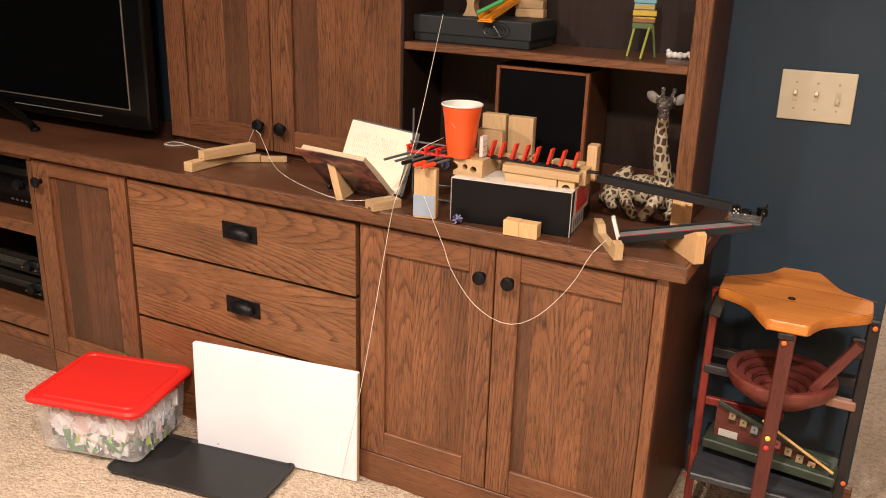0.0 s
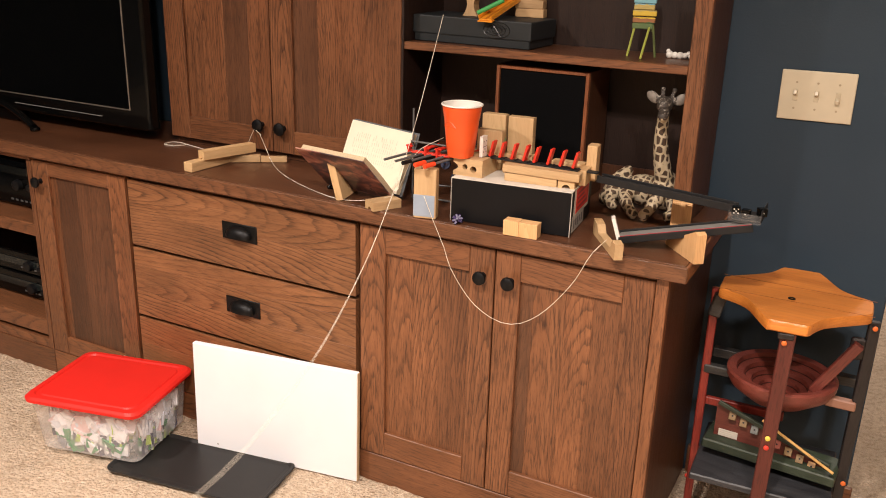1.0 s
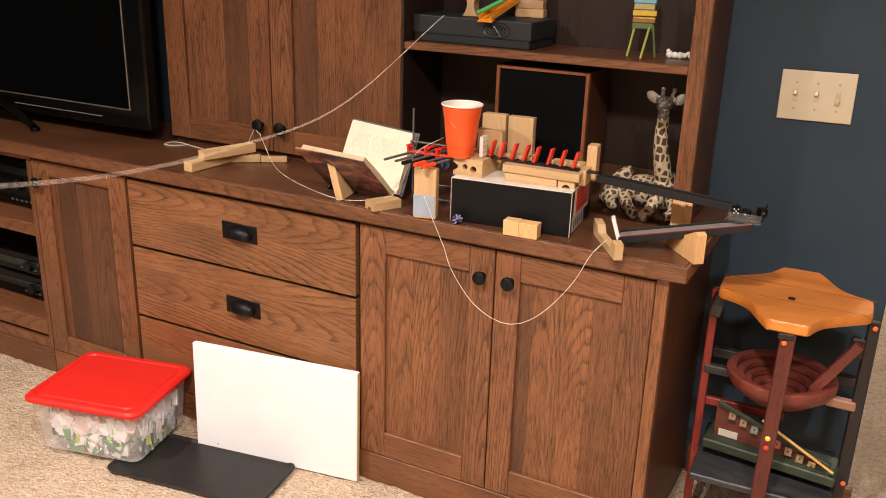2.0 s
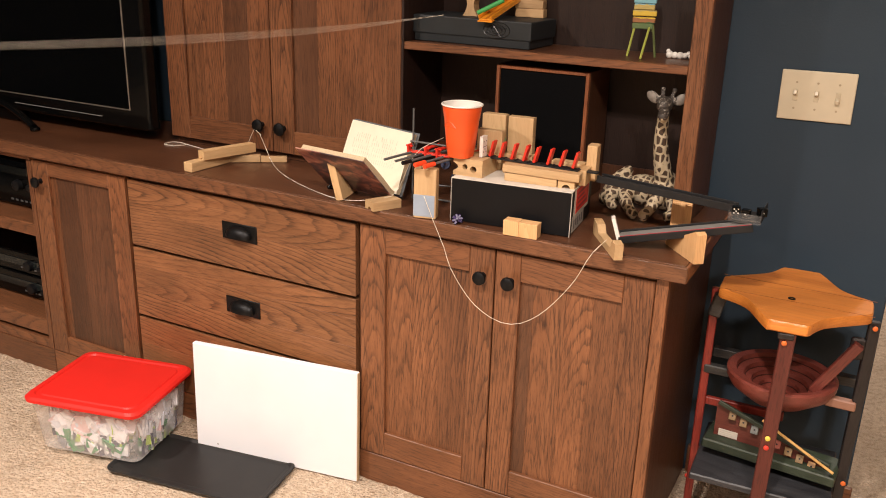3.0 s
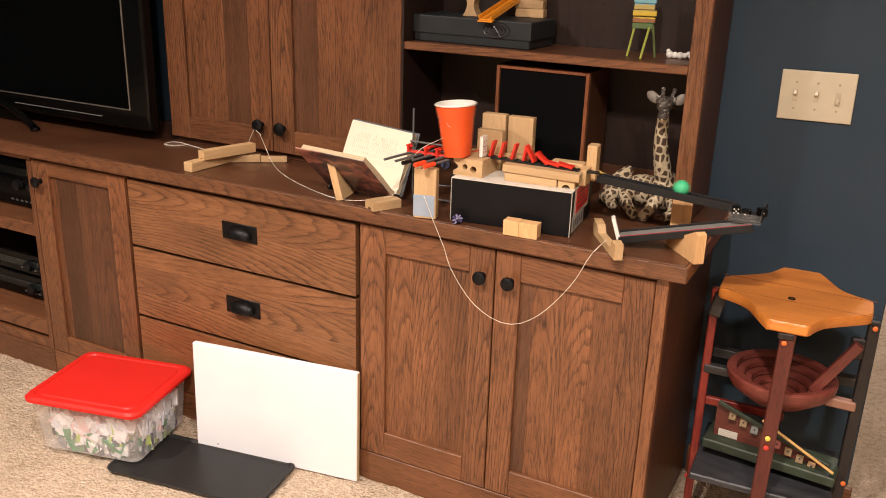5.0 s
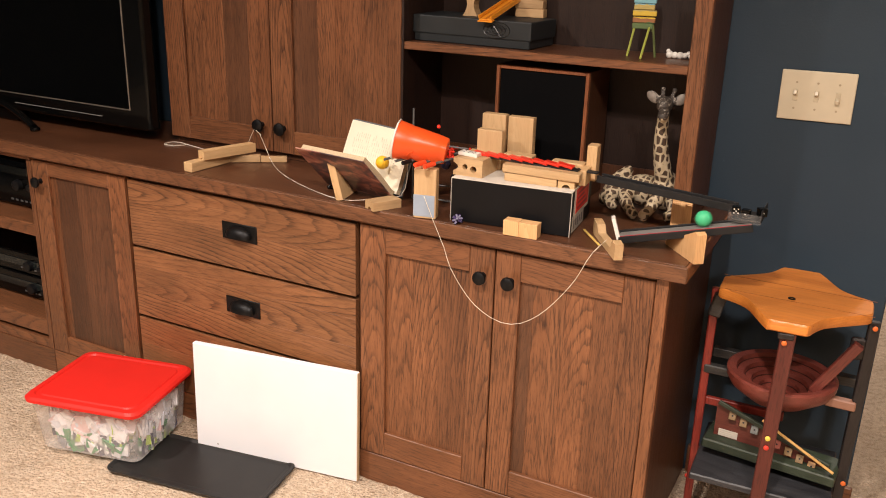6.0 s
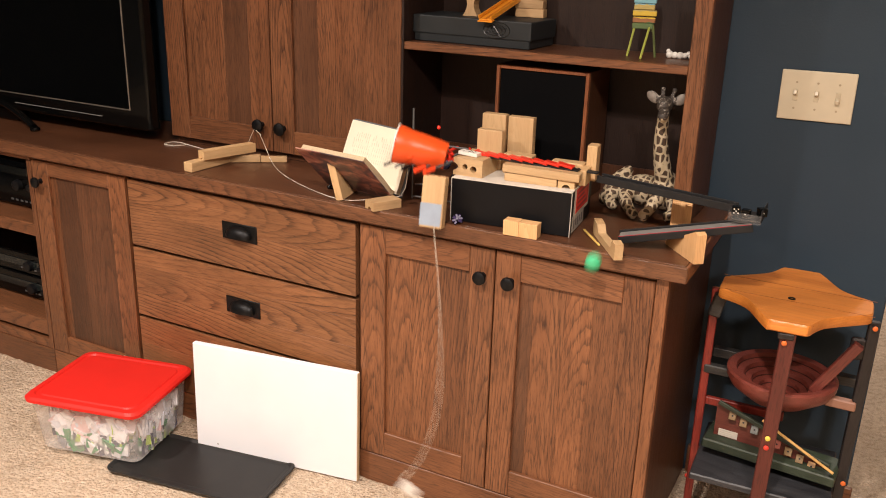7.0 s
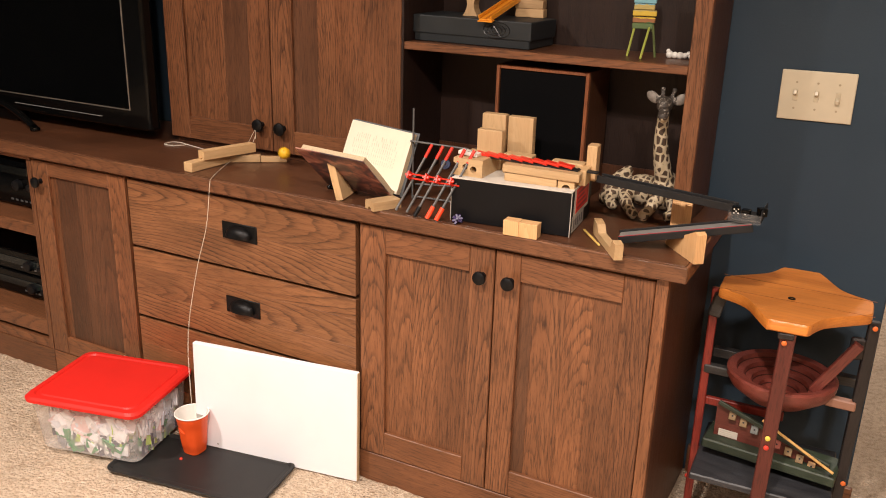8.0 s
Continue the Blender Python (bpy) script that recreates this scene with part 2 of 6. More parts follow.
def add_tube(bm, pts, r, n=8):
    """A round cord through points."""
    pts = [Vector(p) for p in pts]
    rings = []
    for i, p in enumerate(pts):
        d = (pts[min(i + 1, len(pts) - 1)] - pts[max(i - 1, 0)]).normalized()
        s = d.cross(Vector((0.31, 0.9, 0.29))).normalized()
        t = d.cross(s)
        rings.append([bm.verts.new(p + (s * math.cos(2 * math.pi * k / n) + t * math.sin(2 * math.pi * k / n)) * r) for k in range(n)])
    for a, b in zip(rings, rings[1:]):
        for k in range(n):
            bm.faces.new((a[k], a[(k + 1) % n], b[(k + 1) % n], b[k]))
    bm.faces.new(rings[0][::-1])
    bm.faces.new(rings[-1])
    return bm


def smooth_path(pts, steps=8):
    """A Catmull-Rom path through points."""
    p = [Vector(q) for q in pts]
    p = [p[0] * 2 - p[1]] + p + [p[-1] * 2 - p[-2]]
    out = []
    for i in range(1, len(p) - 2):
        for s in range(steps):
            t = s / steps
            out.append(0.5 * ((2 * p[i]) + (p[i + 1] - p[i - 1]) * t + (2 * p[i - 1] - 5 * p[i] + 4 * p[i + 1] - p[i + 2]) * t * t
                              + (3 * p[i] - p[i - 1] - 3 * p[i + 1] + p[i + 2]) * t ** 3))
    return out + [p[-2]]


# ---- the room ----
HC = 0.765          # height of the worktop
YH = 0.255          # front of the upper units
YW = 0.485          # back wall
XE = 1.169          # outside corner where the back wall ends


def carpet_ground():
    """One sheet, finer and tufted where it lies near."""
    bm = bmesh.new()
    xs = [-3.2, -2.6, -2.1] + list(np.arange(-1.7, 0.45, 0.011)) + list(np.arange(0.45, 1.5, 0.03)) + [2.0, 2.7, 3.4]
    ys = [-4.4, -3.2, -2.2, -1.4, -0.8] + list(np.arange(-0.5, 0.12, 0.011)) + list(np.arange(0.15, 0.6, 0.03)) + list(np.arange(0.7, 2.6, 0.06)) + [3.2, 4.2]
    grid = []
    for y in ys:
        row = []
        for x in xs:
            z = 0.0
            if -1.7 < x < 1.5 and -0.5 < y < 2.6:
                z = 0.002 + 0.0065 * noise.noise((x * 47, y * 47, 0)) + 0.003 * noise.noise((x * 13, y * 13, 4))
            row.append(bm.verts.new((x, y, z)))
        grid.append(row)
    for a, b in zip(grid, grid[1:]):
        for i in range(len(a) - 1):
            bm.faces.new((a[i], a[i + 1], b[i + 1], b[i]))
    return solid("floor", bm, carpet, "beige cut-pile carpet, tufted and slightly uneven", "carpet", kind="structure", smooth=True)


carpet_ground()
solid("wall_back", box(-3.2, XE, YW, YW + 0.12, -0.02, CEIL, 0.004), blue_paint, "dark blue painted wall behind the cabinets", "wall", kind="structure")
solid("wall_left", box(-3.35, -3.2, -4.5, YW + 0.12, -0.02, CEIL, 0), blue_paint, "dark blue painted side wall", "wall", kind="structure")
solid("wall_right", box(3.4, 3.55, -4.5, 4.3, -0.02, CEIL, 0), tan_paint, "tan painted side wall", "wall", kind="structure")
solid("wall_front", box(-3.2, 3.4, -4.6, -4.4, -0.02, CEIL, 0), tan_paint, "tan painted wall facing the cabinets", "wall", kind="structure")
solid("wall_far", box(-3.2, 3.4, 4.2, 4.35, -0.02, CEIL, 0), tan_paint, "tan painted wall of the next room", "wall", kind="structure")
solid("wall_hall", box(-3.35, -3.2, YW + 0.13, 4.3, -0.02, CEIL, 0), tan_paint, "tan painted wall of the next room", "wall", kind="structure")
solid("ceiling", box(-3.4, 3.6, -4.7, 4.4, CEIL, CEIL + 0.1, 0), pale_paint, "plain white ceiling", "ceiling", kind="structure")
solid("baseboard", box(0.765, XE + 0.012, YW - 0.014, YW - 0.001, 0.0, 0.085, 0.003), oak_x, "stained oak baseboard along the blue wall", "baseboard", kind="structure")


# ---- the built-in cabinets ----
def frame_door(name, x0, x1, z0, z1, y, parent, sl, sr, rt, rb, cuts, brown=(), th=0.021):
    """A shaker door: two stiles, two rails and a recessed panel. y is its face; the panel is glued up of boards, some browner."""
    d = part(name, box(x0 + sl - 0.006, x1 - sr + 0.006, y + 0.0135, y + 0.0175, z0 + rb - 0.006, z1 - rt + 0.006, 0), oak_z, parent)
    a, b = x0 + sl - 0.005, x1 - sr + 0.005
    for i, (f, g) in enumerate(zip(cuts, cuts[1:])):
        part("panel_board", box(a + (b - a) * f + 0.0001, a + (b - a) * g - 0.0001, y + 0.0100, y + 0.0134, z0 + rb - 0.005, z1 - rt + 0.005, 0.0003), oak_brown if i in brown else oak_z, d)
    part("stile", box(x0, x0 + sl, y, y + th, z0, z1, 0.0018), oak_z, d)
    part("stile", box(x1 - sr, x1, y, y + th, z0, z1, 0.0018), oak_z, d)
    part("rail", box(x0 + sl + 0.0004, x1 - sr - 0.0004, y + 0.0006, y + th, z1 - rt, z1, 0.0014), oak_x, d)
    part("rail", box(x0 + sl + 0.0004, x1 - sr - 0.0004, y + 0.0006, y + th, z0, z0 + rb, 0.0014), oak_x, d)
    return d


def knob(x, y, z, parent, r=0.0165):
    prof = [(0.0, 0.0), (0.008, 0.0), (0.0065, 0.006), (0.0065, 0.012), (r * 0.8, 0.016), (r, 0.021), (r * 0.93, 0.026), (r * 0.5, 0.0295), (0, 0.030)]
    part("knob", lathe(prof, 28), black_iron, parent, "round blackened iron knob", True, pose(x, y, z, 90))


def cup_pull(x, y, z, parent):
    """A bin pull: a plate with a hood over it."""
    bm = box(-0.058, 0.058, -0.003, 0.0, -0.024, 0.024, 0.0012)
    n = 20
    rows = []
    for j in range(9):
        b = math.pi / 2 * j / 8
        row = []
        for i in range(n + 1):
            a = math.pi * i / n
            row.append(bm.verts.new((-0.040 * math.cos(a) * (1 if j else 1) , -0.003 - 0.024 * math.sin(b) * math.sin(a) ** 0.8,
                                     -0.012 + 0.029 * math.cos(b) * math.sin(a) ** 0.6)))
        rows.append(row)
    for a, b in zip(rows, rows[1:]):
        for i in range(n):
            try:
                bm.faces.new((a[i], a[i + 1], b[i + 1], b[i]))
            except ValueError:
                pass
    bmesh.ops.remove_doubles(bm, verts=bm.verts, dist=0.0002)
    part("cup_pull", bm, black_iron, parent, "blackened iron cup pull on a plate", True, pose(x, y, z))


def carcass(name, label, x0, x1, side_right=False):
    t = thing(name, label, "cabinet", group="base cabinets", at=pose(0, 0, 0))
    part("side", box(x0 + 0.0005, x0 + 0.019, 0.024, YW - 0.002, 0.0, 0.729, 0), oak_side_shade, t)
    part("side", box(x1 - 0.019, x1 - 0.0005, 0.024, YW - 0.002, 0.0, 0.729, 0.001), oak_side_shade, t)
    part("back", box(x0 + 0.02, x1 - 0.02, YW - 0.012, YW - 0.003, 0.08, 0.729, 0), oak_side_shade, t)
    part("bottom", box(x0 + 0.02, x1 - 0.02, 0.024, YW - 0.013, 0.075, 0.092, 0), oak_side_shade, t)
    part("plinth", box(x0 + 0.0005, x1 - 0.0005, 0.001, 0.022, 0.0, 0.0855, 0.0015), oak_x, t)
    return t


def double_cabinet():
    t = carcass("double_door_cabinet", "stained oak base cabinet with two closed shaker doors", 0.001, 0.7585)
    part("corner_post", box(0.7325, 0.7585, 0.0, 0.0235, 0.0865, 0.729, 0.0015), oak_z, t)
    part("top_rail", box(0.002, 0.7315, 0.003, 0.022, 0.7195, 0.729, 0.001), oak_x, t)
    a = frame_door("door", 0.0045, 0.3650, 0.0885, 0.7175, 0.0, t, 0.072, 0.062, 0.0645, 0.069, (0, 0.33, 0.64, 1))
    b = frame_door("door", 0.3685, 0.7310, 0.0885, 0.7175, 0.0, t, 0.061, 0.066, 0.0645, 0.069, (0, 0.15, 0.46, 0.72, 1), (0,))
    knob(0.338, 0.0, 0.651, a)
    knob(0.408, 0.0, 0.651, b)


def drawer_cabinet():
    t = carcass("drawer_cabinet", "stained oak base cabinet with three closed drawers", -0.7765, -0.0005)
    part("top_rail", box(-0.776, -0.001, 0.003, 0.022, 0.7195, 0.729, 0.001), oak_x, t)
    for z0, z1, zp, splits in ((0.5225, 0.7150, 0.628, (0.52,)), (0.3050, 0.5135, 0.414, (0.36, 0.74)), (0.0885, 0.2955, 0.195, (0.6,))):
        d = part("drawer", box(-0.7675, -0.0095, 0.005, 0.021, z0 + 0.001, z1 - 0.001, 0.001), oak_drawer, t)
        zs = [z0] + [z0 + (z1 - z0) * q for q in splits] + [z1]
        for za, zb in zip(zs, zs[1:]):
            part("front_board", box(-0.7685, -0.0085, 0.0, 0.0048, za + 0.00005, zb - 0.00005, 0.0006), oak_drawer, d)
        cup_pull(-0.371, 0.0, zp, d)


def single_cabinet():
    t = carcass("single_door_cabinet", "stained oak base cabinet with one closed shaker door", -1.166, -0.7785)
    part("top_rail", box(-1.1655, -0.779, 0.003, 0.022, 0.7195, 0.729, 0.001), oak_x, t)
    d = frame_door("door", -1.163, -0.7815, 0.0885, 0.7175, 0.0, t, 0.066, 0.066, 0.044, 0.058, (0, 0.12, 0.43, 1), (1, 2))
    knob(-1.128, 0.0, 0.655, d)


def open_cabinet():
    t = carcass("open_cabinet", "stained oak media cabinet with open shelves", -1.95, -1.168)
    part("top_rail", box(-1.9495, -1.169, 0.001, 0.022, 0.713, 0.729, 0.001), oak_x, t)
    part("shelf", box(-1.93, -1.188, 0.004, YW - 0.014, 0.467, 0.508, 0.002), oak_x, t)
    part("shelf", box(-1.93, -1.188, 0.004, YW - 0.014, 0.130, 0.184, 0.002), oak_x, t)
    part("bottom_rail", box(-1.93, -1.188, 0.003, 0.022, 0.0865, 0.117, 0.0015), oak_x, t)
    part("post", box(-1.1875, -1.1685, 0.002, 0.0235, 0.0865, 0.712, 0.001), oak_z, t)


double_cabinet()
drawer_cabinet()
single_cabinet()
open_cabinet()


def worktop():
    t = thing("worktop", "continuous dark oak worktop with a thick front edge", "worktop", at=pose(0, 0, 0))
    part("top_board", box(-1.97, 0.790, -0.009, YW - 0.002, 0.7335, HC, 0.0015), oak_top, t)
    part("front_edge", box(-1.97, 0.7965, -0.0195, -0.0092, 0.7300, HC - 0.0004, 0.002), oak_edge, t)
    part("end_edge", box(0.7902, 0.7965, -0.0090, YW - 0.002, 0.7300, HC - 0.0004, 0.002), oak_y, t)


worktop()


def hutch():
    t = thing("hutch_cabinet", "stained oak upper cabinet with two closed shaker doors", "cabinet", at=pose(0, 0, 0))
    part("plinth", box(-0.825, -0.040, YH + 0.018, YW - 0.004, HC + 0.0006, 0.7850, 0.001), oak_side_shade, t)
    part("body", box(-0.8355, -0.0355, YH + 0.0225, YW - 0.003, 0.7855, 2.0, 0.001), oak_side_shade, t)
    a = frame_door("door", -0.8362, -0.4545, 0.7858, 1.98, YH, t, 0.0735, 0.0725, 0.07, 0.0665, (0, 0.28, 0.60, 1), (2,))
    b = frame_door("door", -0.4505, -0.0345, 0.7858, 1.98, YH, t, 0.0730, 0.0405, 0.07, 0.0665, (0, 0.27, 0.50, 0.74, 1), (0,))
    knob(-0.488, YH, 0.860, a, 0.0185)
    knob(-0.412, YH, 0.858, b, 0.0185)


def bookcase():
    t = thing("open_bookcase", "stained oak open shelf unit on the worktop", "bookcase", at=pose(0, 0, 0))
    part("stile", box(0.6903, 0.7287, YH, YH + 0.021, HC + 0.0006, 2.0, 0.0018), oak_z, t)
    part("side", box(0.7092, 0.7282, YH + 0.0215, YW - 0.002, HC + 0.0006, 2.0, 0.001), oak_side_shade, t)
    # inner faces carry the recess shade in their colour
    part("side", box(-0.0340, -0.0275, YH + 0.001, YW - 0.002, HC + 0.0006, 2.0, 0.001), oak_inner_shade, t)
    part("back", box(-0.0270, 0.7088, YW - 0.014, YW - 0.003, HC + 0.0006, 2.0, 0), oak_inner_shade, t)
    part("base_rail", box(-0.0270, 0.7088, YW - 0.020, YW - 0.0145, HC + 0.0006, 0.835, 0.001), oak_side_shade, t)
    part("shelf", box(-0.0270, 0.7088, YH + 0.0225, YW - 0.0145, 1.1095, 1.1270, 0.001), oak_top, t)
    part("shelf_lip", box(-0.0270, 0.6900, YH + 0.003, YH + 0.022, 1.1083, 1.1272, 0.0015), oak_x, t)
    part("top", box(-0.0270, 0.7088, YH + 0.0225, YW - 0.0145, 1.55, 1.57, 0.001), oak_inner_shade, t)


hutch()
bookcase()

# ---- more materials for the loose things ----
orange_cup = plain("orange_cup_plastic", (0.80, 0.095, 0.016), 0.38, 0, 0.04, 20, 0.03)
white_plastic = plain("white_plastic", (0.80, 0.77, 0.72), 0.3, 0, 0.03, 20, 0.0)
red_plastic = plain("red_toy_plastic", (0.70, 0.035, 0.018), 0.35, 0, 0.06, 30, 0.03)
orange_tip = plain("orange_rod_tip", (0.85, 0.07, 0.02), 0.4, 0, 0.05, 30, 0.0)
grey_rod = plain("grey_rod_plastic", (0.10, 0.10, 0.10), 0.4, 0, 0.12, 60, 0.05)
dark_rod = plain("dark_rod_plastic", (0.03, 0.03, 0.032), 0.45, 0, 0.12, 60, 0.05)
navy_plastic = plain("navy_toy_plastic", (0.02, 0.03, 0.075), 0.3, 0, 0.15, 60, 0.0)
purple_plastic = plain("purple_toy_plastic", (0.030, 0.016, 0.085), 0.4, 0, 0.15, 60, 0.05)
box_card = plain("black_box_card", (0.006, 0.006, 0.007), 0.42, 0, 0.15, 8, 0.05, 0.18)
lid_card = plain("pale_card", (0.60, 0.56, 0.50), 0.7, 0, 0.08, 18, 0.1)
red_label = plain("red_label_paper", (0.70, 0.05, 0.035), 0.6, 0, 0.05, 30, 0.0)
grey_label = plain("grey_label_paper", (0.42, 0.41, 0.38), 0.7, 0, 0.12, 90, 0.0)
charcoal_box = plain("charcoal_game_box", (0.013, 0.017, 0.020), 0.55, 0, 0.12, 14, 0.12)
blue_paper = plain("grey_blue_paint", (0.30, 0.36, 0.45), 0.7, 0, 0.06, 40, 0.1)
page_paper = plain("book_paper", (0.78, 0.72, 0.58), 0.8, 0, 0.03, 30, 0.05)
ink = plain("grey_ink", (0.52, 0.50, 0.43), 0.8, 0, 0.1, 60, 0.0)
page_edge = plain("page_edges", (0.55, 0.43, 0.28), 0.85, 0, 0.15, 300, 0.4)
yellow_track = plain("yellow_track_plastic", (0.78, 0.30, 0.02), 0.4, 0, 0.05, 30, 0.03)
yellow_ball_mat = plain("yellow_ball_foam", (0.82, 0.47, 0.02), 0.5, 0, 0.08, 60, 0.15)
green_ball_mat = plain("green_ball_rubber", (0.06, 0.50, 0.24), 0.5, 0, 0.06, 40, 0.1)
green_stick_mat = plain("green_stick_paint", (0.05, 0.36, 0.10), 0.5, 0, 0.08, 40, 0.05)
rubber_track = plain("black_track_rubber", (0.014, 0.014, 0.015), 0.5, 0, 0.15, 40, 0.1, 0.3)
track_bed = plain("grey_track_bed", (0.22, 0.215, 0.21), 0.35, 0, 0.12, 40, 0.05)
red_line = plain("red_track_line", (0.45, 0.02, 0.03), 0.5, 0, 0.05, 40, 0.0)
post_red = oak("red_stained_post", "z", (0.30, 0.035, 0.022), (0.22, 0.025, 0.018), (0.11, 0.012, 0.010), 0.4, 240, 0.4)
post_maroon = oak("maroon_stained_post", "z", (0.155, 0.036, 0.026), (0.11, 0.024, 0.018), (0.05, 0.011, 0.009), 0.4, 240, 0.5)
post_black = oak("black_stained_post", "z", (0.030, 0.024, 0.024), (0.020, 0.016, 0.016), (0.010, 0.008, 0.008), 0.45, 240, 0.5)
bowl_wood = oak("red_bowl_wood", "x", (0.215, 0.054, 0.040), (0.155, 0.037, 0.028), (0.075, 0.018, 0.013), 0.35, 240, 0.4, 0.2)
amber_wood = oak("amber_top_wood", "x", (0.72, 0.27, 0.055), (0.60, 0.20, 0.035), (0.36, 0.11, 0.02), 0.3, 170, 0.5, 0.15)
green_wood = oak("green_stained_wood", "x", (0.045, 0.065, 0.042), (0.032, 0.046, 0.030), (0.016, 0.022, 0.015), 0.5, 240, 0.4)
slate_wood = oak("slate_stained_wood", "x", (0.060, 0.064, 0.074), (0.038, 0.041, 0.050), (0.016, 0.017, 0.022), 0.45, 90, 0.8, 0.2)
grey_wood = oak("grey_stained_wood", "x", (0.045, 0.043, 0.042), (0.030, 0.029, 0.028), (0.014, 0.013, 0.013), 0.5, 240, 0.4)
chime = plain("tarnished_chime", (0.20, 0.125, 0.055), 0.4, 0.2, 0.25, 90, 0.1)


def tone(name, c, rough=0.5):
    return plain(name, c, rough, 0, 0.08, 40, 0.04)


def clear_plastic(name, tint, amount, rough=0.15):
    k = Mat(name, rough)
    k.colour(tint)
    clear = k.n("ShaderNodeBsdfTransparent")
    mixer = k.n("ShaderNodeMixShader")
    streak = k.noise(k.coords(), 14, 3)
    k.link(k.math("ADD", k.math("MULTIPLY", streak, 0.25), amount - 0.12), mixer.inputs[0])
    k.link(clear.outputs[0], mixer.inputs[1])
    k.link(k.b.outputs[0], mixer.inputs[2])
    k.link(mixer.outputs[0], k.t.nodes["Material Output"].inputs[0])
    return k.m


bin_plastic = clear_plastic("frosted_bin_plastic", (0.80, 0.77, 0.75), 0.27, 0.3)
tape_clear = clear_plastic("clear_tape", (0.5, 0.5, 0.5), 0.07, 0.12)


def giraffe_hide():
    k = Mat("giraffe_hide", 0.6)
    vec = k.coords((1, 1, 0.8), False)
    v = k.n("ShaderNodeTexVoronoi", Scale=66.0, Randomness=0.6)
    v.feature = "DISTANCE_TO_EDGE"
    k.link(vec, v.inputs["Vector"])
    mott = k.noise(vec, 90, 3)
    spot = k.ramp(v.outputs["Distance"], [(0.12, (0, 0, 0)), (0.15, (1, 1, 1))])
    c = k.mix(spot, k.ramp(mott, [(0.3, (0.40, 0.32, 0.20)), (0.7, (0.55, 0.46, 0.33))]), k.ramp(mott, [(0.3, (0.045, 0.028, 0.018)), (0.7, (0.085, 0.050, 0.030))]))
    # head greyer and freckled, ears plain cream, both darkened with painted-in shade
    xyz = k.n("ShaderNodeSeparateXYZ")
    k.link(vec, xyz.inputs[0])
    freckle = k.noise(vec, 150, 3, 0.7)
    face = k.ramp(freckle, [(0.36, (0.30, 0.27, 0.23)), (0.46, (0.035, 0.027, 0.022))])
    c = k.mix(k.math("GREATER_THAN", xyz.outputs[2], 1.012 * 0.8), c, face)
    off = k.math("ABSOLUTE", k.math("SUBTRACT", xyz.outputs[0], 0.645))
    ear = k.math("MULTIPLY", k.math("GREATER_THAN", off, 0.0235), k.math("GREATER_THAN", xyz.outputs[2], 1.012 * 0.8))
    c = k.mix(ear, c, k.ramp(mott, [(0.3, (0.16, 0.14, 0.12)), (0.7, (0.28, 0.25, 0.22))]))
    k.colour(c)
    k.bump(mott, 0.3, 0.001)
    return k.m


def cover_print():
    """A glossy picture cover in dark reds, violets and ochres."""
    k = Mat("picture_cover", 0.3)
    vec = k.coords((1, 1, 1), False)
    a = k.noise(k.coords((0.5, 1, 1), False), 26, 3, 0.5, 0.8)
    b = k.noise(vec, 34, 3, 0.6, 0.5)
    c = k.ramp(a, [(0.34, (0.030, 0.022, 0.030)), (0.46, (0.090, 0.045, 0.050)), (0.56, (0.27, 0.105, 0.085)), (0.68, (0.48, 0.25, 0.19))])
    k.colour(k.mix(k.ramp(b, [(0.50, (0, 0, 0)), (0.62, (0.9, 0.9, 0.9))]), c, (0.050, 0.048, 0.062)))
    return k.m


def chair_stripes():
    """Painted bands on the miniature chair, one above the other."""
    k = Mat("painted_bands", 0.6)
    tc = k.n("ShaderNodeTexCoord")
    sep = k.n("ShaderNodeSeparateXYZ")
    k.link(tc.outputs["Object"], sep.inputs[0])
    wob = k.noise(tc.outputs["Object"], 60, 3)
    z = k.math("ADD", k.math("MULTIPLY", sep.outputs["Z"], 7.0), k.math("MULTIPLY", wob, 0.08))
    node = k.n("ShaderNodeValToRGB")
    node.color_ramp.interpolation = "CONSTANT"
    k.link(k.math("SUBTRACT", z, 0.40), node.inputs[0])
    stops = [(0.0, (0.10, 0.16, 0.06)), (0.16, (0.30, 0.13, 0.05)), (0.22, (0.62, 0.44, 0.05)), (0.33, (0.45, 0.36, 0.12)), (0.42, (0.20, 0.45, 0.55)), (0.52, (0.12, 0.18, 0.07)), (0.7, (0.25, 0.28, 0.08))]
    while len(node.color_ramp.elements) < len(stops):
        node.color_ramp.elements.new(0.5)
    for e, (p, c) in zip(node.color_ramp.elements, stops):
        e.position, e.color = p, (*c, 1)
    k.colour(node.outputs[0])
    return k.m


hide, cover, bands = giraffe_hide(), cover_print(), chair_stripes()


def sheet_with_holes(outline, holes, y0, y1):
    """A board in x and z with round holes through it, y0 to y1."""
    bm = bmesh.new()
    loops = [outline] + [[(cx + r * math.cos(2 * math.pi * i / 16), cz + r * math.sin(2 * math.pi * i / 16)) for i in range(16)] for cx, cz, r in holes]
    front, back = [], []
    for lp in loops:
        front.append([bm.verts.new((x, y0, z)) for x, z in lp])
        back.append([bm.verts.new((x, y1, z)) for x, z in lp])
    for side in (front, back):
        es = [bm.edges.new((lp[i], lp[(i + 1) % len(lp)])) for lp in side for i in range(len(lp))]
        bmesh.ops.triangle_fill(bm, use_beauty=True, edges=es)
    for f, b in zip(front, back):
        for i in range(len(f)):
            j = (i + 1) % len(f)
            bm.faces.new((f[i], f[j], b[j], b[i]))
    return bm


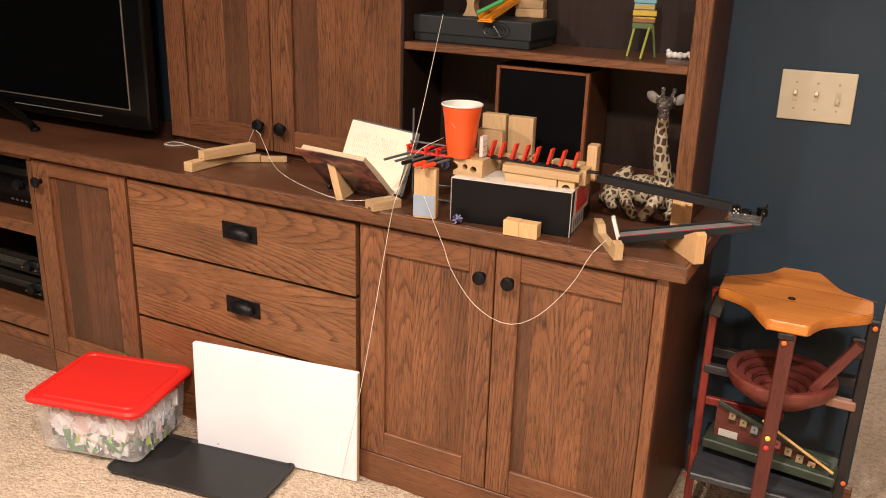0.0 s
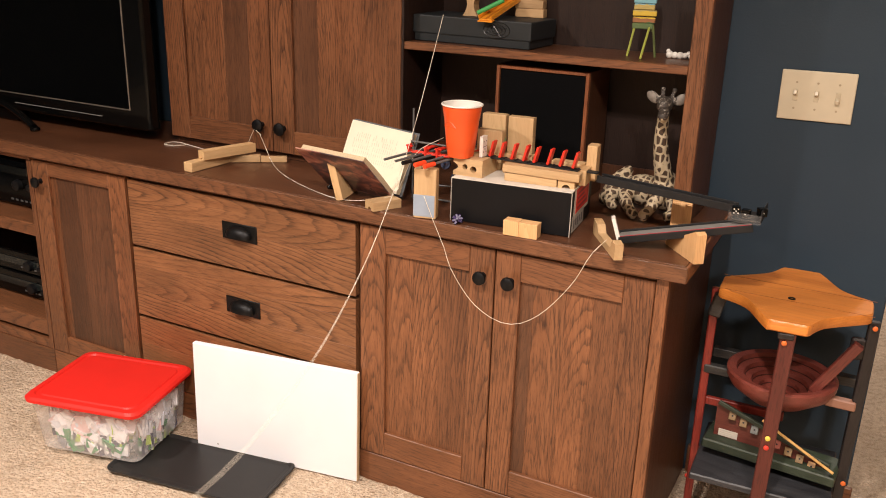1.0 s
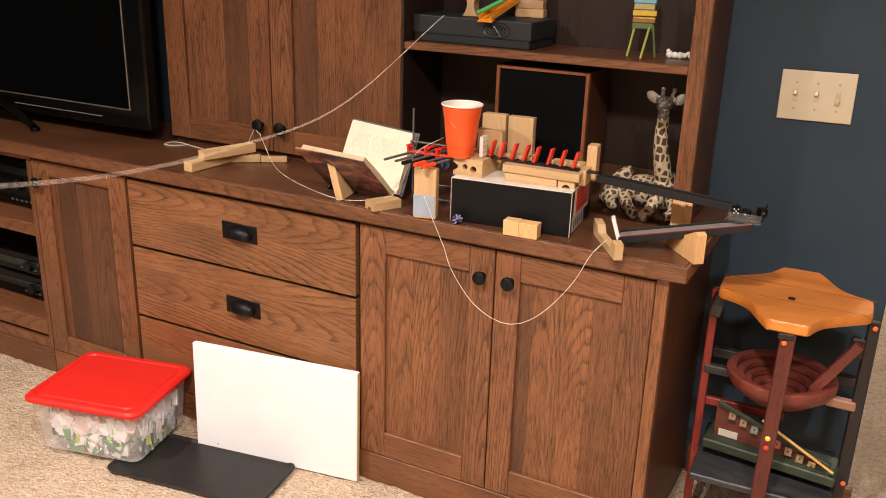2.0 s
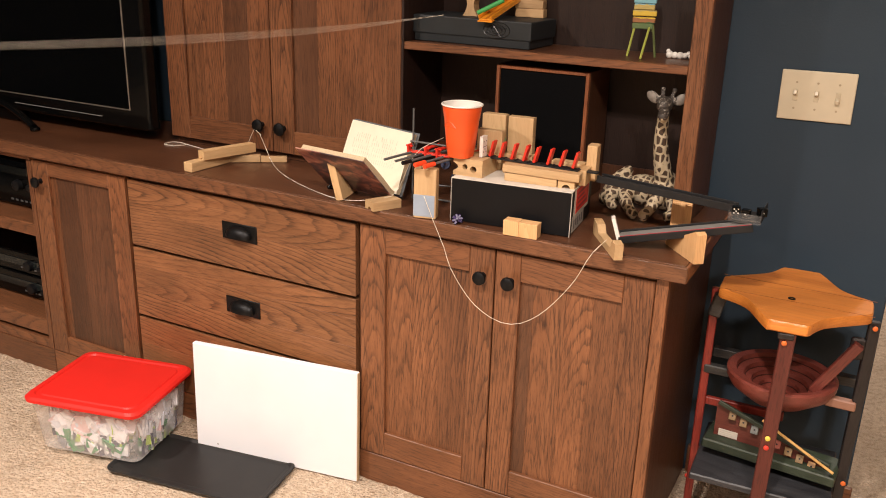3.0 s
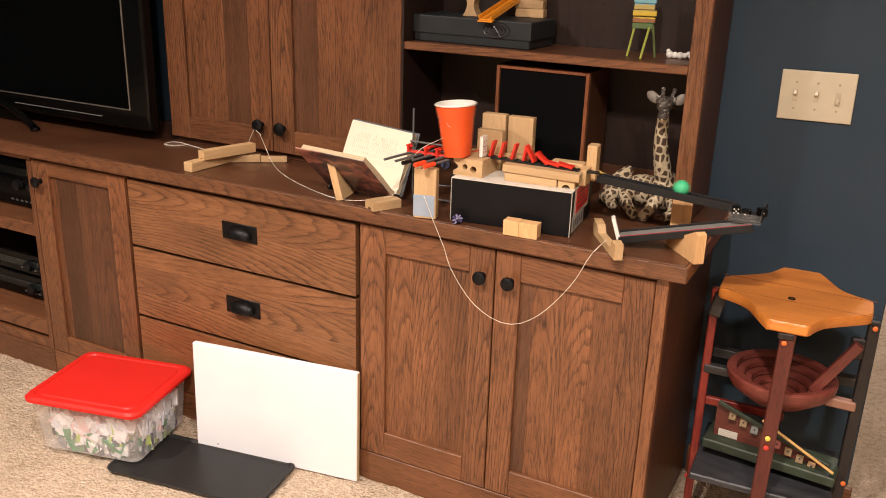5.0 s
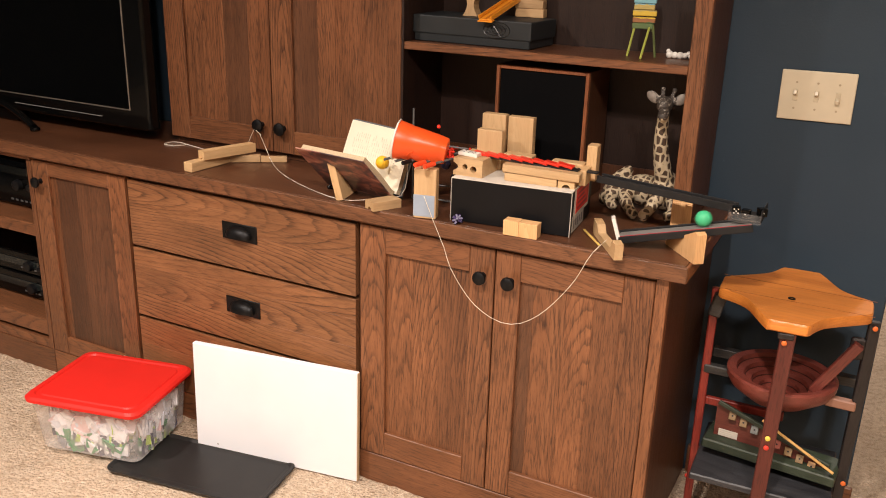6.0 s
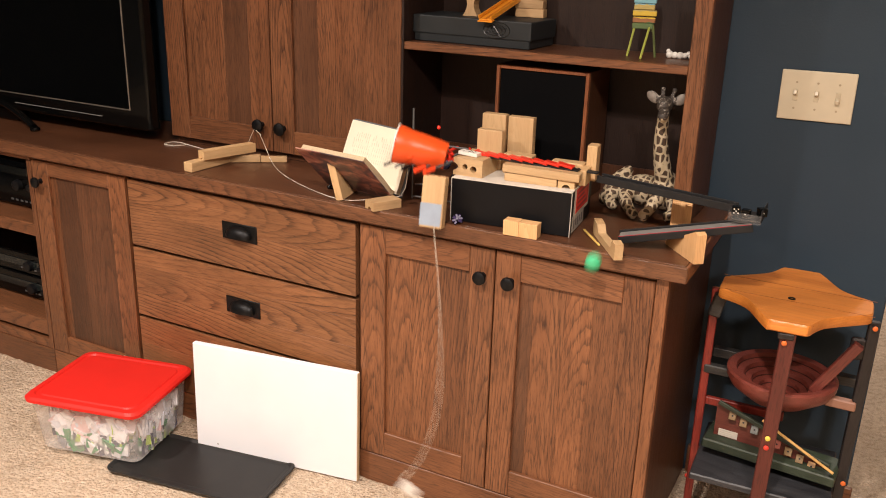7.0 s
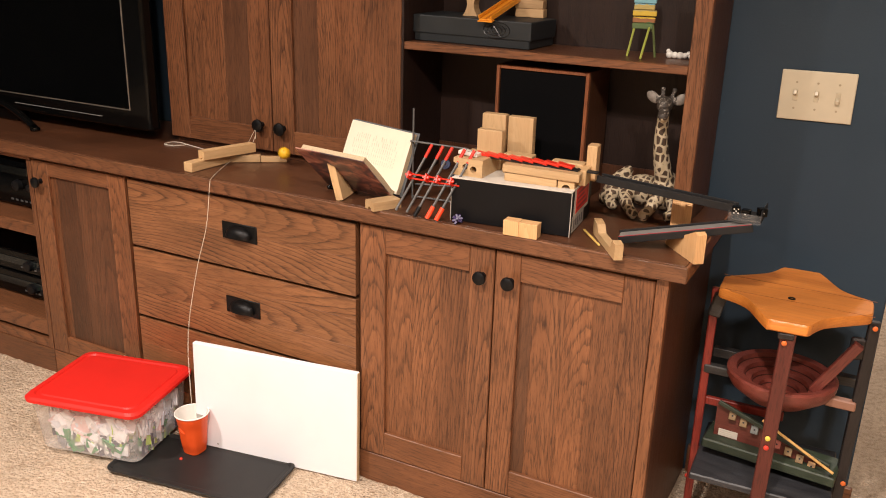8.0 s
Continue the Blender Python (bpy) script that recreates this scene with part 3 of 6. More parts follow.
def block(label, mat, sx, sy, sz, at, bev=0.0022, group="toy building blocks"):
    """A sanded wooden block, its corner at the pose."""
    return solid("wooden_block", box(0, sx, 0, sy, 0, sz, bev, seg=2), mat, label, "toy block", at, group)


# ---- on the wall ----
def switch_plate():
    t = thing("light_switch", "ivory triple light switch plate on the blue wall", "light switch", at=pose(0.941, YW, 1.0574, 0, -0.7, 0))
    part("plate", box(-0.081, 0.081, -0.0065, -0.0006, -0.0572, 0.0572, 0.003, seg=3), ivory, t, smooth=True)
    for x, tilt in ((-0.046, 1), (0.0, 1), (0.046, -1)):
        part("slot", box(x - 0.0052, x + 0.0052, -0.0078, -0.0064, -0.0125, 0.0125, 0.0006), tone("slot_ivory", (0.56, 0.48, 0.34)), t)
        part("toggle", box(-0.0038, 0.0038, -0.0120, 0.0, -0.0048, 0.0048, 0.001), ivory, t, at=pose(x, -0.0072, 0.0042 * tilt, -22 * tilt))
        for z in (0.030, -0.030):
            part("screw", rod((x, -0.0072, z), (x, -0.0058, z), 0.0026, n=10), tone("dull_screw", (0.40, 0.33, 0.22), 0.35), t)


switch_plate()


# ---- the television and the machines in the open shelves ----
def television():
    t = thing("television", "large black flat television with a thin silver inner line", "television", at=pose(0, 0, 0))
    part("casing", box(-2.05, -0.857, 0.19, 0.235, 0.803, 1.60, 0.012, seg=3), gloss_black, t, smooth=True)
    part("back_shell", box(-1.95, -0.95, 0.236, 0.30, 0.85, 1.5, 0.02), black_plastic, t)
    part("screen", box(-1.98, -0.9360, 0.1875, 0.1895, 0.866, 1.56, 0), screen_glass, t)
    part("trim", box(-0.9353, -0.9310, 0.1862, 0.1895, 0.8605, 1.56, 0.0006), silver_trim, t)
    part("trim", box(-1.98, -0.9357, 0.1862, 0.1895, 0.8600, 0.8635, 0.0006), silver_trim, t)
    part("chin_strip", box(-1.45, -1.053, 0.1870, 0.1895, 0.8290, 0.8312, 0.0005), tone("chin_grey", (0.22, 0.22, 0.22), 0.2), t)
    leg = smooth_path([(-1.58, 0.185, 0.836), (-1.48, 0.170, 0.826), (-1.385, 0.150, 0.806), (-1.298, 0.130, 0.776)], 6)
    part("foot", add_tube(bmesh.new(), leg, 0.0115, 10), gloss_black, t, smooth=True)
    part("foot_pad", lathe([(0, 0), (0.013, 0), (0.016, 0.004), (0.014, 0.011), (0, 0.013)], 18), gloss_black, t, "", True, pose(-1.291, 0.128, HC + 0.0006))
    part("stand_neck", box(-1.75, -1.45, 0.19, 0.24, HC + 0.0006, 0.81, 0.006), gloss_black, t)


def receiver(x0, x1, z0, z1, label):
    t = thing("receiver", label, "stereo receiver", group="machines in the open shelves", at=pose(0, 0, 0))
    y = 0.105
    part("case", box(x0, x1, y, 0.40, z0 + 0.008, z1, 0.003), black_plastic, t)
    part("front_panel", box(x0 - 0.002, x1 + 0.002, y - 0.008, y - 0.0006, z0 + 0.008, z1 + 0.001, 0.002), gloss_black, t)
    part("display", box(x0 + 0.05, x1 - 0.06, y - 0.010, y - 0.0083, z1 - 0.045, z1 - 0.020, 0.001), tone("display_glass", (0.014, 0.018, 0.018), 0.15), t)
    for i in range(6):
        part("button", box(x1 - 0.150 + i * 0.022, x1 - 0.138 + i * 0.022, y - 0.011, y - 0.0083, z0 + 0.022, z0 + 0.028, 0.0006), tone("button_grey", (0.07, 0.07, 0.07)), t)
    for x, r in ((x1 - 0.105, 0.018), (x1 - 0.045, 0.011)):
        part("dial", lathe([(0, 0), (r, 0), (r * 0.93, 0.016), (r * 0.6, 0.018), (0, 0.018)], 24), black_plastic, t, "", True, pose(x, y - 0.0083, (z0 + z1) / 2, 90))
    for x in (x0 + 0.03, x1 - 0.03):
        part("foot", rod((x, 0.13, z0), (x, 0.13, z0 + 0.009), 0.012), black_plastic, t)


television()
receiver(-1.66, -1.255, 0.5085, 0.664, "black stereo receiver with dials in the open shelf")
receiver(-1.67, -1.250, 0.1845, 0.267, "black amplifier with a large dial in the open shelf")
receiver(-1.67, -1.255, 0.2685, 0.344, "black disc player stacked on an amplifier")


# ---- in the upper shelves ----
def loudspeaker():
    t = thing("loudspeaker", "bookshelf loudspeaker with black cloth front and cherry edges", "loudspeaker", at=pose(0, 0, 0))
    # the body's unlit side is painted in with the darker oak
    part("cabinet_body", box(0.218, 0.457, 0.302, 0.455, HC + 0.0006, 1.088, 0.002), oak_side_shade, t)
    for a in ((0.218, 0.2265, HC + 0.001, 1.088), (0.4485, 0.457, HC + 0.001, 1.088), (0.2269, 0.4481, 1.0795, 1.088), (0.2269, 0.4481, HC + 0.001, 0.774)):
        part("edge_strip", box(a[0], a[1], 0.291, 0.3015, a[2], a[3], 0.001), cherry, t)
    part("grille_cloth", box(0.2272, 0.4478, 0.295, 0.3015, 0.7745, 1.079, 0.002), speaker_cloth, t, "matt black speaker cloth")


def game_box():
    t = thing("game_box", "charcoal board game box with embossed round pattern on the shelf", "box", at=pose(-0.0265, 0.302, 1.1277, 0, 0, -2.0))
    part("tray", box(0.003, 0.326, 0.003, 0.150, 0.0, 0.030, 0.002), charcoal_box, t)
    part("lid", box(0.0, 0.330, 0.0, 0.154, 0.020, 0.065, 0.003, seg=2), charcoal_box, t)
    dark = tone("emboss_black", (0.007, 0.008, 0.009), 0.3)
    for r in (0.010, 0.016, 0.024):
        pts = [(0.238 + r * 1.5 * math.cos(a), -0.0006, 0.041 + r * 0.8 * math.sin(a)) for a in np.linspace(0, 2 * math.pi, 28)]
        part("emblem", add_tube(bmesh.new(), pts, 0.0011, 5), dark, t)
    for i in range(4):
        a = 0.4 + i * 1.57
        part("emblem", rod((0.238, -0.0004, 0.041), (0.238 + 0.030 * math.cos(a), -0.0004, 0.041 + 0.016 * math.sin(a)), 0.0012, n=6), dark, t)


def scallop_block(at, w, h, d, label):
    """A block with half-round bites out of both sides."""
    out = []
    for s in (1, -1):
        zs = np.linspace(0, h, 3) if s > 0 else np.linspace(h, 0, 3)
        for a, b in zip(zs, zs[1:]):
            out.append((s * w / 2, a))
            for k in range(1, 6):
                f = k / 6
                out.append((s * (w / 2 - 0.28 * w * math.sin(math.pi * f)) if 0.15 < f < 0.85 else s * w / 2, a + (b - a) * f))
        out.append((s * w / 2, zs[-1]))
    return solid("wooden_block", prism(out, 0, d), maple["z"], label, "toy block", at, "toy building blocks")


loudspeaker()
game_box()
TOPB = 1.1277 + 0.0656
scallop_block(pose(0.113, 0.346, TOPB, 0, 0, 4), 0.040, 0.11, 0.035, "scalloped maple block standing on the game box")
block("maple block lying behind the yellow track on the game box", maple["x"], 0.075, 0.03, 0.021, pose(0.205, 0.420, TOPB, 0, 0, 3))
block("maple block stacked behind the yellow track", maple["x"], 0.075, 0.03, 0.021, pose(0.203, 0.420, TOPB + 0.0215, 0, 0, 3))
block("maple block stacked on two others on the game box", maple["x"], 0.070, 0.03, 0.03, pose(0.205, 0.422, TOPB + 0.043, 0, 0, 2))


def yellow_chute():
    t = thing("yellow_track", "yellow plastic ball track sloping off the game box", "toy track", at=look((0.189, 0.273, 1.1945), (0.199, 0.423, 1.2340)) @ pose(0, 0, 0, 0, 180, 0))
    # along local z, from the low lip
    part("bed", box(-0.018, 0.018, -0.0035, 0.0, 0.0, 0.185, 0.001), yellow_track, t)
    for x in (-0.018, 0.0155):
        part("side_wall", box(x, x + 0.0025, 0.0004, 0.009, 0.0, 0.185, 0.0007), yellow_track, t)
    part("groove", box(-0.003, 0.003, 0.0002, 0.0012, 0.0, 0.185, 0.0002), tone("track_amber", (0.52, 0.16, 0.01)), t)
    part("lip", box(-0.020, 0.020, -0.0060, -0.0037, -0.004, 0.012, 0.0007), yellow_track, t)


yellow_chute()


def mini_chair():
    t = thing("miniature_chair", "miniature painted beach chair with lime legs on the shelf", "ornament", at=pose(0.552, 0.362, 1.1277, 0, 0, 12) @ Matrix.Scale(1.05, 4))
    lime = tone("lime_paint", (0.36, 0.40, 0.07))
    part("leg", rod((-0.028, -0.005, 0.0), (-0.017, 0.0, 0.066), 0.0027, n=8), lime, t)
    part("leg", rod((0.004, -0.050, 0.0), (0.015, 0.0, 0.066), 0.0027, n=8), lime, t)
    part("leg", rod((0.033, 0.0, 0.0), (0.022, 0.0, 0.07), 0.0027, n=8), tone("moss_paint", (0.12, 0.15, 0.05)), t)
    for i, (z, w) in enumerate(((0.060, 0.046), (0.073, 0.048), (0.088, 0.048), (0.1015, 0.046), (0.115, 0.047), (0.129, 0.045), (0.143, 0.043))):
        part("slat", box(-w / 2 + 0.001 * (i % 2), w / 2 + 0.002 * (i % 3), -0.004, 0.003, z, z + 0.0125, 0.0016), bands, t)
    part("post", box(-0.022, -0.018, 0.0035, 0.0065, 0.055, 0.158, 0.0008), tone("moss_post", (0.14, 0.17, 0.06)), t)
    part("post", box(0.018, 0.022, 0.0035, 0.0065, 0.055, 0.158, 0.0008), tone("moss_post", (0.14, 0.17, 0.06)), t)


def white_figure():
    bm = bmesh.new()
    for x, y, z, r in ((0, 0, 0.008, 0.009), (0.012, 0.001, 0.007, 0.008), (0.024, 0.002, 0.007, 0.0085), (0.036, 0.0, 0.008, 0.007), (0.043, 0.002, 0.012, 0.006), (-0.004, 0.0, 0.016, 0.005), (0.048, 0.0, 0.006, 0.005)):
        bmesh.ops.create_uvsphere(bm, u_segments=12, v_segments=8, radius=r, matrix=Matrix.Translation((x, y, z)))
    solid("white_ornament", bm, white_plastic, "tiny white lying animal ornament on the shelf", "ornament", pose(0.617, 0.383, 1.1277), smooth=True)


mini_chair()
white_figure()


def blob(bm, m, nu=14, nv=9):
    rings = [[bm.verts.new(m @ Vector((math.sin(math.pi * j / nv) * math.cos(2 * math.pi * i / nu), math.sin(math.pi * j / nv) * math.sin(2 * math.pi * i / nu), math.cos(math.pi * j / nv)))) for i in range(nu)] for j in range(1, nv)]
    a, z = bm.verts.new(m @ Vector((0, 0, 1))), bm.verts.new(m @ Vector((0, 0, -1)))
    for i in range(nu):
        j = (i + 1) % nu
        bm.faces.new((a, rings[0][i], rings[0][j]))
        bm.faces.new((z, rings[-1][j], rings[-1][i]))
        for p, q in zip(rings, rings[1:]):
            bm.faces.new((p[i], q[i], q[j], p[j]))


def giraffe():
    """A resting giraffe with its neck upright; one plain mesh."""
    bm = bmesh.new()

    def ball(c, r, s=(1, 1, 1), turn=(0, 0, 0)):
        m = Matrix.Translation(c) @ Euler([radians(a) for a in turn]).to_matrix().to_4x4() @ Matrix.Diagonal((r * s[0], r * s[1], r * s[2], 1))
        blob(bm, m)

    ball((0.602, 0.352, 0.812), 0.045, (1.2, 0.95, 0.85), (0, 6, 0))
    ball((0.655, 0.325, 0.825), 0.041, (0.95, 1, 1.2))
    ball((0.555, 0.358, 0.805), 0.040, (1.05, 0.9, 0.9))
    neck = smooth_path([(0.660, 0.325, 0.83), (0.650, 0.305, 0.877), (0.642, 0.294, 0.93), (0.640, 0.290, 0.98), (0.643, 0.285, 1.018)], 8)
    for i, p in enumerate(neck):
        ball(p, 0.0265 - 0.0135 * min(1, i / 30) ** 0.7, (1, 1, 1))
    ball((0.644, 0.276, 1.036), 0.021, (0.86, 1.1, 0.92))
    ball((0.649, 0.254, 1.020), 0.0150, (0.85, 1.15, 0.9), (20, 0, 0))
    ball((0.650, 0.243, 1.014), 0.0120)
    for s in (-1, 1):
        ball((0.645 + s * 0.032, 0.288, 1.049), 0.019, (1.05, 0.32, 0.66), (0, s * -26, s * 20))
        add_rod(bm, (0.645 + s * 0.009, 0.285, 1.046), (0.646 + s * 0.013, 0.292, 1.067), 0.0055, 0.0042)
        ball((0.646 + s * 0.013, 0.292, 1.068), 0.0058)
    # folded legs
    for a in ([(0.656, 0.300, 0.835), (0.650, 0.275, 0.818), (0.641, 0.252, 0.797), (0.632, 0.236, 0.782)],
              [(0.672, 0.310, 0.82), (0.688, 0.290, 0.800), (0.692, 0.278, 0.787), (0.682, 0.270, 0.779)],
              [(0.585, 0.335, 0.815), (0.568, 0.300, 0.806), (0.583, 0.268, 0.793), (0.604, 0.246, 0.780)],
              [(0.550, 0.350, 0.805), (0.532, 0.325, 0.800), (0.528, 0.305, 0.788), (0.540, 0.293, 0.780)]):
        for i, p in enumerate(smooth_path(a, 6)):
            ball(p, 0.0195 - 0.0065 * min(1, i / 14))
    # tail and hoof tuft
    for i, p in enumerate(smooth_path([(0.55, 0.37, 0.85), (0.53, 0.35, 0.83), (0.518, 0.335, 0.80), (0.515, 0.325, 0.785)], 6)):
        ball(p, 0.013 + 0.0004 * i)
    solid("giraffe_ornament", bm, hide, "spotted resting giraffe ornament with an upright neck", "ornament", smooth=True)
    skin = bpy.data.objects["giraffe_ornament"].modifiers.new("skin", "REMESH")
    skin.mode, skin.voxel_size, skin.use_smooth_shade = "VOXEL", 0.0026, True


giraffe()


# ---- the machine of toys on the worktop ----
ZT = HC + 0.0006
BOXZ = ZT + 0.102          # top of the shoe box


def shoe_box():
    t = thing("shoe_box", "glossy black shoe box with pale top and red end label", "box", at=pose(0.245, 0.011, ZT, 0, 0, 5.5))
    part("body", box(0, 0.278, 0, 0.196, 0, 0.099, 0.0015), box_card, t)
    part("top_card", box(-0.001, 0.2795, -0.001, 0.197, 0.0994, 0.102, 0.0008), lid_card, t)
    part("corner_seam", box(-0.0012, -0.0002, -0.0012, 0.0035, 0.0, 0.099, 0.0002), lid_card, t)
    part("corner_seam", box(0.2785, 0.2797, -0.0012, 0.0035, 0.0, 0.099, 0.0002), lid_card, t)
    part("red_label", box(0.2786, 0.2794, 0.045, 0.160, 0.042, 0.097, 0), red_label, t, "red printed paper label")
    part("label_border", box(0.2783, 0.2788, 0.030, 0.168, 0.034, 0.0985, 0), lid_card, t)
    for i in range(4):
        part("print_bar", box(0.2795, 0.2799, 0.058, 0.145 - 0.014 * (i % 3), 0.050 + 0.011 * i, 0.055 + 0.011 * i, 0), tone("label_maroon", (0.30, 0.02, 0.02)), t)
    part("grey_label", box(0.2786, 0.2793, 0.020, 0.125, 0.003, 0.040, 0), grey_label, t, "grey speckled paper label")
    for i in range(5):
        part("print_bar", box(0.2794, 0.2798, 0.03 + 0.018 * i, 0.040 + 0.018 * i, 0.010 + 0.004 * (i % 2), 0.030, 0), tone("label_dark", (0.12, 0.12, 0.12)), t)


shoe_box()


def bridge_block():
    w, h = 0.072, 0.040
    out = [(0, 0), (w, 0), (w, h), (0, h)]
    a = [(0.0, 0.0), (w, 0.0), (w, h), (0.0, h)] + [(0.012 * math.sin(math.pi * k / 6), h - 0.010 - 0.020 * k / 6) for k in range(0, 7)]
    bm = sheet_with_holes(a, [(0.029, 0.021, 0.0065), (0.050, 0.017, 0.0078)], 0, 0.105)
    solid("wooden_block", bm, maple["x"], "maple block with round holes under the cup", "toy block", pose(0.236, 0.034, BOXZ, 0, 0, 1.5), "toy building blocks")


bridge_block()
block("upright maple block behind the dominoes", maple["z"], 0.060, 0.024, 0.119, pose(0.236, 0.181, BOXZ, 0, 0, 3))
block("upright maple block beside its twin", maple["z"], 0.062, 0.024, 0.119, pose(0.304, 0.180, BOXZ, 0, 0, 4))
block("shorter upright maple block before the taller ones", maple["z"], 0.062, 0.020, 0.093, pose(0.252, 0.122, BOXZ, 0, 0, 3))
block("maple block lying under the black strip", maple["x"], 0.07, 0.030, 0.046, pose(0.325, 0.112, BOXZ, 0, 0, 3))
block("lower pale wooden slat under the dominoes", maple["x"], 0.122, 0.022, 0.0185, pose(0.357, 0.048, BOXZ, 0, 0, 4))


def arch_piece():
    out = [(0, 0), (0.009, 0)] + [(0.018 - 0.009 * math.cos(math.pi * k / 8), 0.009 * math.sin(math.pi * k / 8)) for k in range(1, 8)] + [(0.027, 0), (0.037, 0), (0.037, 0.0185), (0, 0.0185)]
    solid("wooden_block", prism(out, 0, 0.022), maple["x"], "small arched maple block under the slat", "toy block", pose(0.4815, 0.0575, BOXZ, 0, 0, 6), "toy building blocks")


arch_piece()
block("upper pale wooden slat carrying the dominoes", maple["x"], 0.178, 0.026, 0.0180, pose(0.352, 0.046, BOXZ + 0.0200, 0, 0.6, 3))
block("upright maple post at the end of the dominoes", maple["z"], 0.023, 0.036, 0.081, pose(0.512, 0.150, BOXZ, 0, 0, 5))
block("maple block lying behind the dominoes", maple["x"], 0.075, 0.030, 0.020, pose(0.436, 0.130, BOXZ + 0.0205, 0, 0, 4))
block("maple block under another behind the dominoes", maple["x"], 0.072, 0.028, 0.020, pose(0.438, 0.131, BOXZ, 0, 0, 4))
block("maple block beside the post at the end", maple["y"], 0.030, 0.050, 0.036, pose(0.500, 0.098, BOXZ, 0, 0, 5))


def domino_strip():
    t = thing("domino_strip", "black plastic strip on which the red dominoes stand", "toy strip", at=pose(0.285, 0.080, BOXZ + 0.0405, 0, 0.5, 0))
    part("bar", box(0.0, 0.232, 0.0, 0.022, -0.0030, 0.0, 0.0008), rubber_track, t)
    for i in range(8):
        part("stop", box(0.0215 + 0.0292 * i, 0.0260 + 0.0292 * i, 0.002, 0.020, 0.0003, 0.0020, 0.0004), rubber_track, t)
    part("gutter", box(0.105, 0.270, 0.0235, 0.040, -0.008, -0.004, 0.001), rubber_track, t)


domino_strip()
DOMX = [0.303, 0.328, 0.357, 0.3860, 0.4115, 0.4440, 0.4730, 0.5035]


def domino(x):
    t = thing("red_domino", "narrow red plastic domino on a black strip", "domino", at=pose(x, 0.091, BOXZ + 0.0415), group="row of red dominoes")
    part("body", box(-0.0028, 0.0028, -0.010, 0.010, 0.0, 0.0370, 0.0014, seg=2), red_plastic, t)
    part("foot_edge", box(-0.0031, 0.0031, -0.0104, 0.0104, 0.0006, 0.004, 0.0006), red_plastic, t)
    return t


DOMINOES = [domino(x) for x in DOMX]


def white_domino(at, label):
    t = thing("white_domino", label, "domino", at=at)
    part("tile", box(-0.0042, 0.0042, -0.0125, 0.0125, 0.0, 0.048, 0.0016, seg=2), white_plastic, t)
    for y, z in ((-0.006, 0.012), (0.0, 0.018), (0.006, 0.012), (-0.006, 0.036), (0.006, 0.036)):
        part("pip", rod((0.0040, y, z), (0.0046, y, z), 0.0016, n=8), black_plastic, t)
    part("divider", box(0.0040, 0.0046, -0.0105, 0.0105, 0.0235, 0.0245, 0), black_plastic, t)
    return t


LAST_DOMINO = white_domino(pose(0.2915, 0.072, BOXZ + 0.0415), "white spotted domino beside the cup")


def make_cup():
    t = thing("party_cup", "orange plastic party cup with white inside and rolled rim", "cup", at=pose(0.246, 0.046, BOXZ + 0.0406))

    def shell(profile, mat, name, square):
        bm = bmesh.new()
        n, rings = 48, []
        for r, z in profile:
            ring = []
            for i in range(n):
                a = 2 * math.pi * i / n
                s = square * max(0.0, 1 - z / 0.085)
                e = (abs(math.cos(a)) ** 4 + abs(math.sin(a)) ** 4) ** -0.25
                ring.append(bm.verts.new((r * math.cos(a) * (1 + s * (e - 1)), r * math.sin(a) * (1 + s * (e - 1)), z)))
            rings.append(ring)
        for a, b in zip(rings, rings[1:]):
            for i in range(n):
                bm.faces.new((a[i], a[(i + 1) % n], b[(i + 1) % n], b[i]))
        bm.faces.new(rings[0] if name == "inner_wall" else rings[0][::-1])
        return part(name, bm, mat, t, smooth=True)

    shell([(0.0240, 0.0), (0.0262, 0.001), (0.0276, 0.008), (0.0290, 0.016), (0.0298, 0.0175), (0.0321, 0.034), (0.0348, 0.052), (0.0375, 0.070), (0.0400, 0.088), (0.0407, 0.0895), (0.0428, 0.103), (0.0433, 0.1045), (0.0448, 0.1185)], orange_cup, "outer_wall", 0.85)
    shell([(0.0232, 0.0035), (0.0256, 0.005), (0.0306, 0.034), (0.0342, 0.058), (0.0379, 0.082), (0.0436, 0.1185)], white_plastic, "inner_wall", 0.85)
    rim = [(0.0455 + 0.0021 * math.cos(2 * math.pi * k / 10), 0.1190 + 0.0021 * math.sin(2 * math.pi * k / 10)) for k in range(11)]
    part("rim", lathe(rim, 48), white_plastic, t, "white rolled rim", True)
    grip = [(0.0378 * math.cos(a), 0.0378 * math.sin(a), 0.066 + 0.008 * math.cos((a - 4.35) * 2.2)) for a in np.linspace(3.9, 4.8, 12)]
    arch = [(0.0389 * math.cos(a), 0.0389 * math.sin(a), 0.070 + 0.014 * math.cos((a - 4.35) * 3.2)) for a in np.linspace(3.88, 4.82, 14)]
    part("grip_ridge", add_tube(bmesh.new(), grip, 0.0013, 6), orange_cup, t, "", True)
    part("grip_ridge", add_tube(bmesh.new(), arch, 0.0015, 6), orange_cup, t, "", True)
    part("paper_slip", box(0.006, 0.030, 0.010, 0.0112, 0.080, 0.112, 0.0003), grey_label, t, "grey slip of paper in the cup")
    return t


CUP = make_cup()


def ball(name, mat, r, label):
    bm = bmesh.new()
    bmesh.ops.create_icosphere(bm, subdivisions=4, radius=r)
    for q in bm.verts:
        q.co *= 1 + 0.012 * noise.noise(q.co * 120)
    return solid(name, bm, mat, label, "ball", smooth=True)


YBALL = ball("yellow_ball", yellow_ball_mat, 0.0165, "small yellow foam ball running through the machine")
GBALL = ball("green_ball", green_ball_mat, 0.0170, "small green rubber ball running down the ramps")


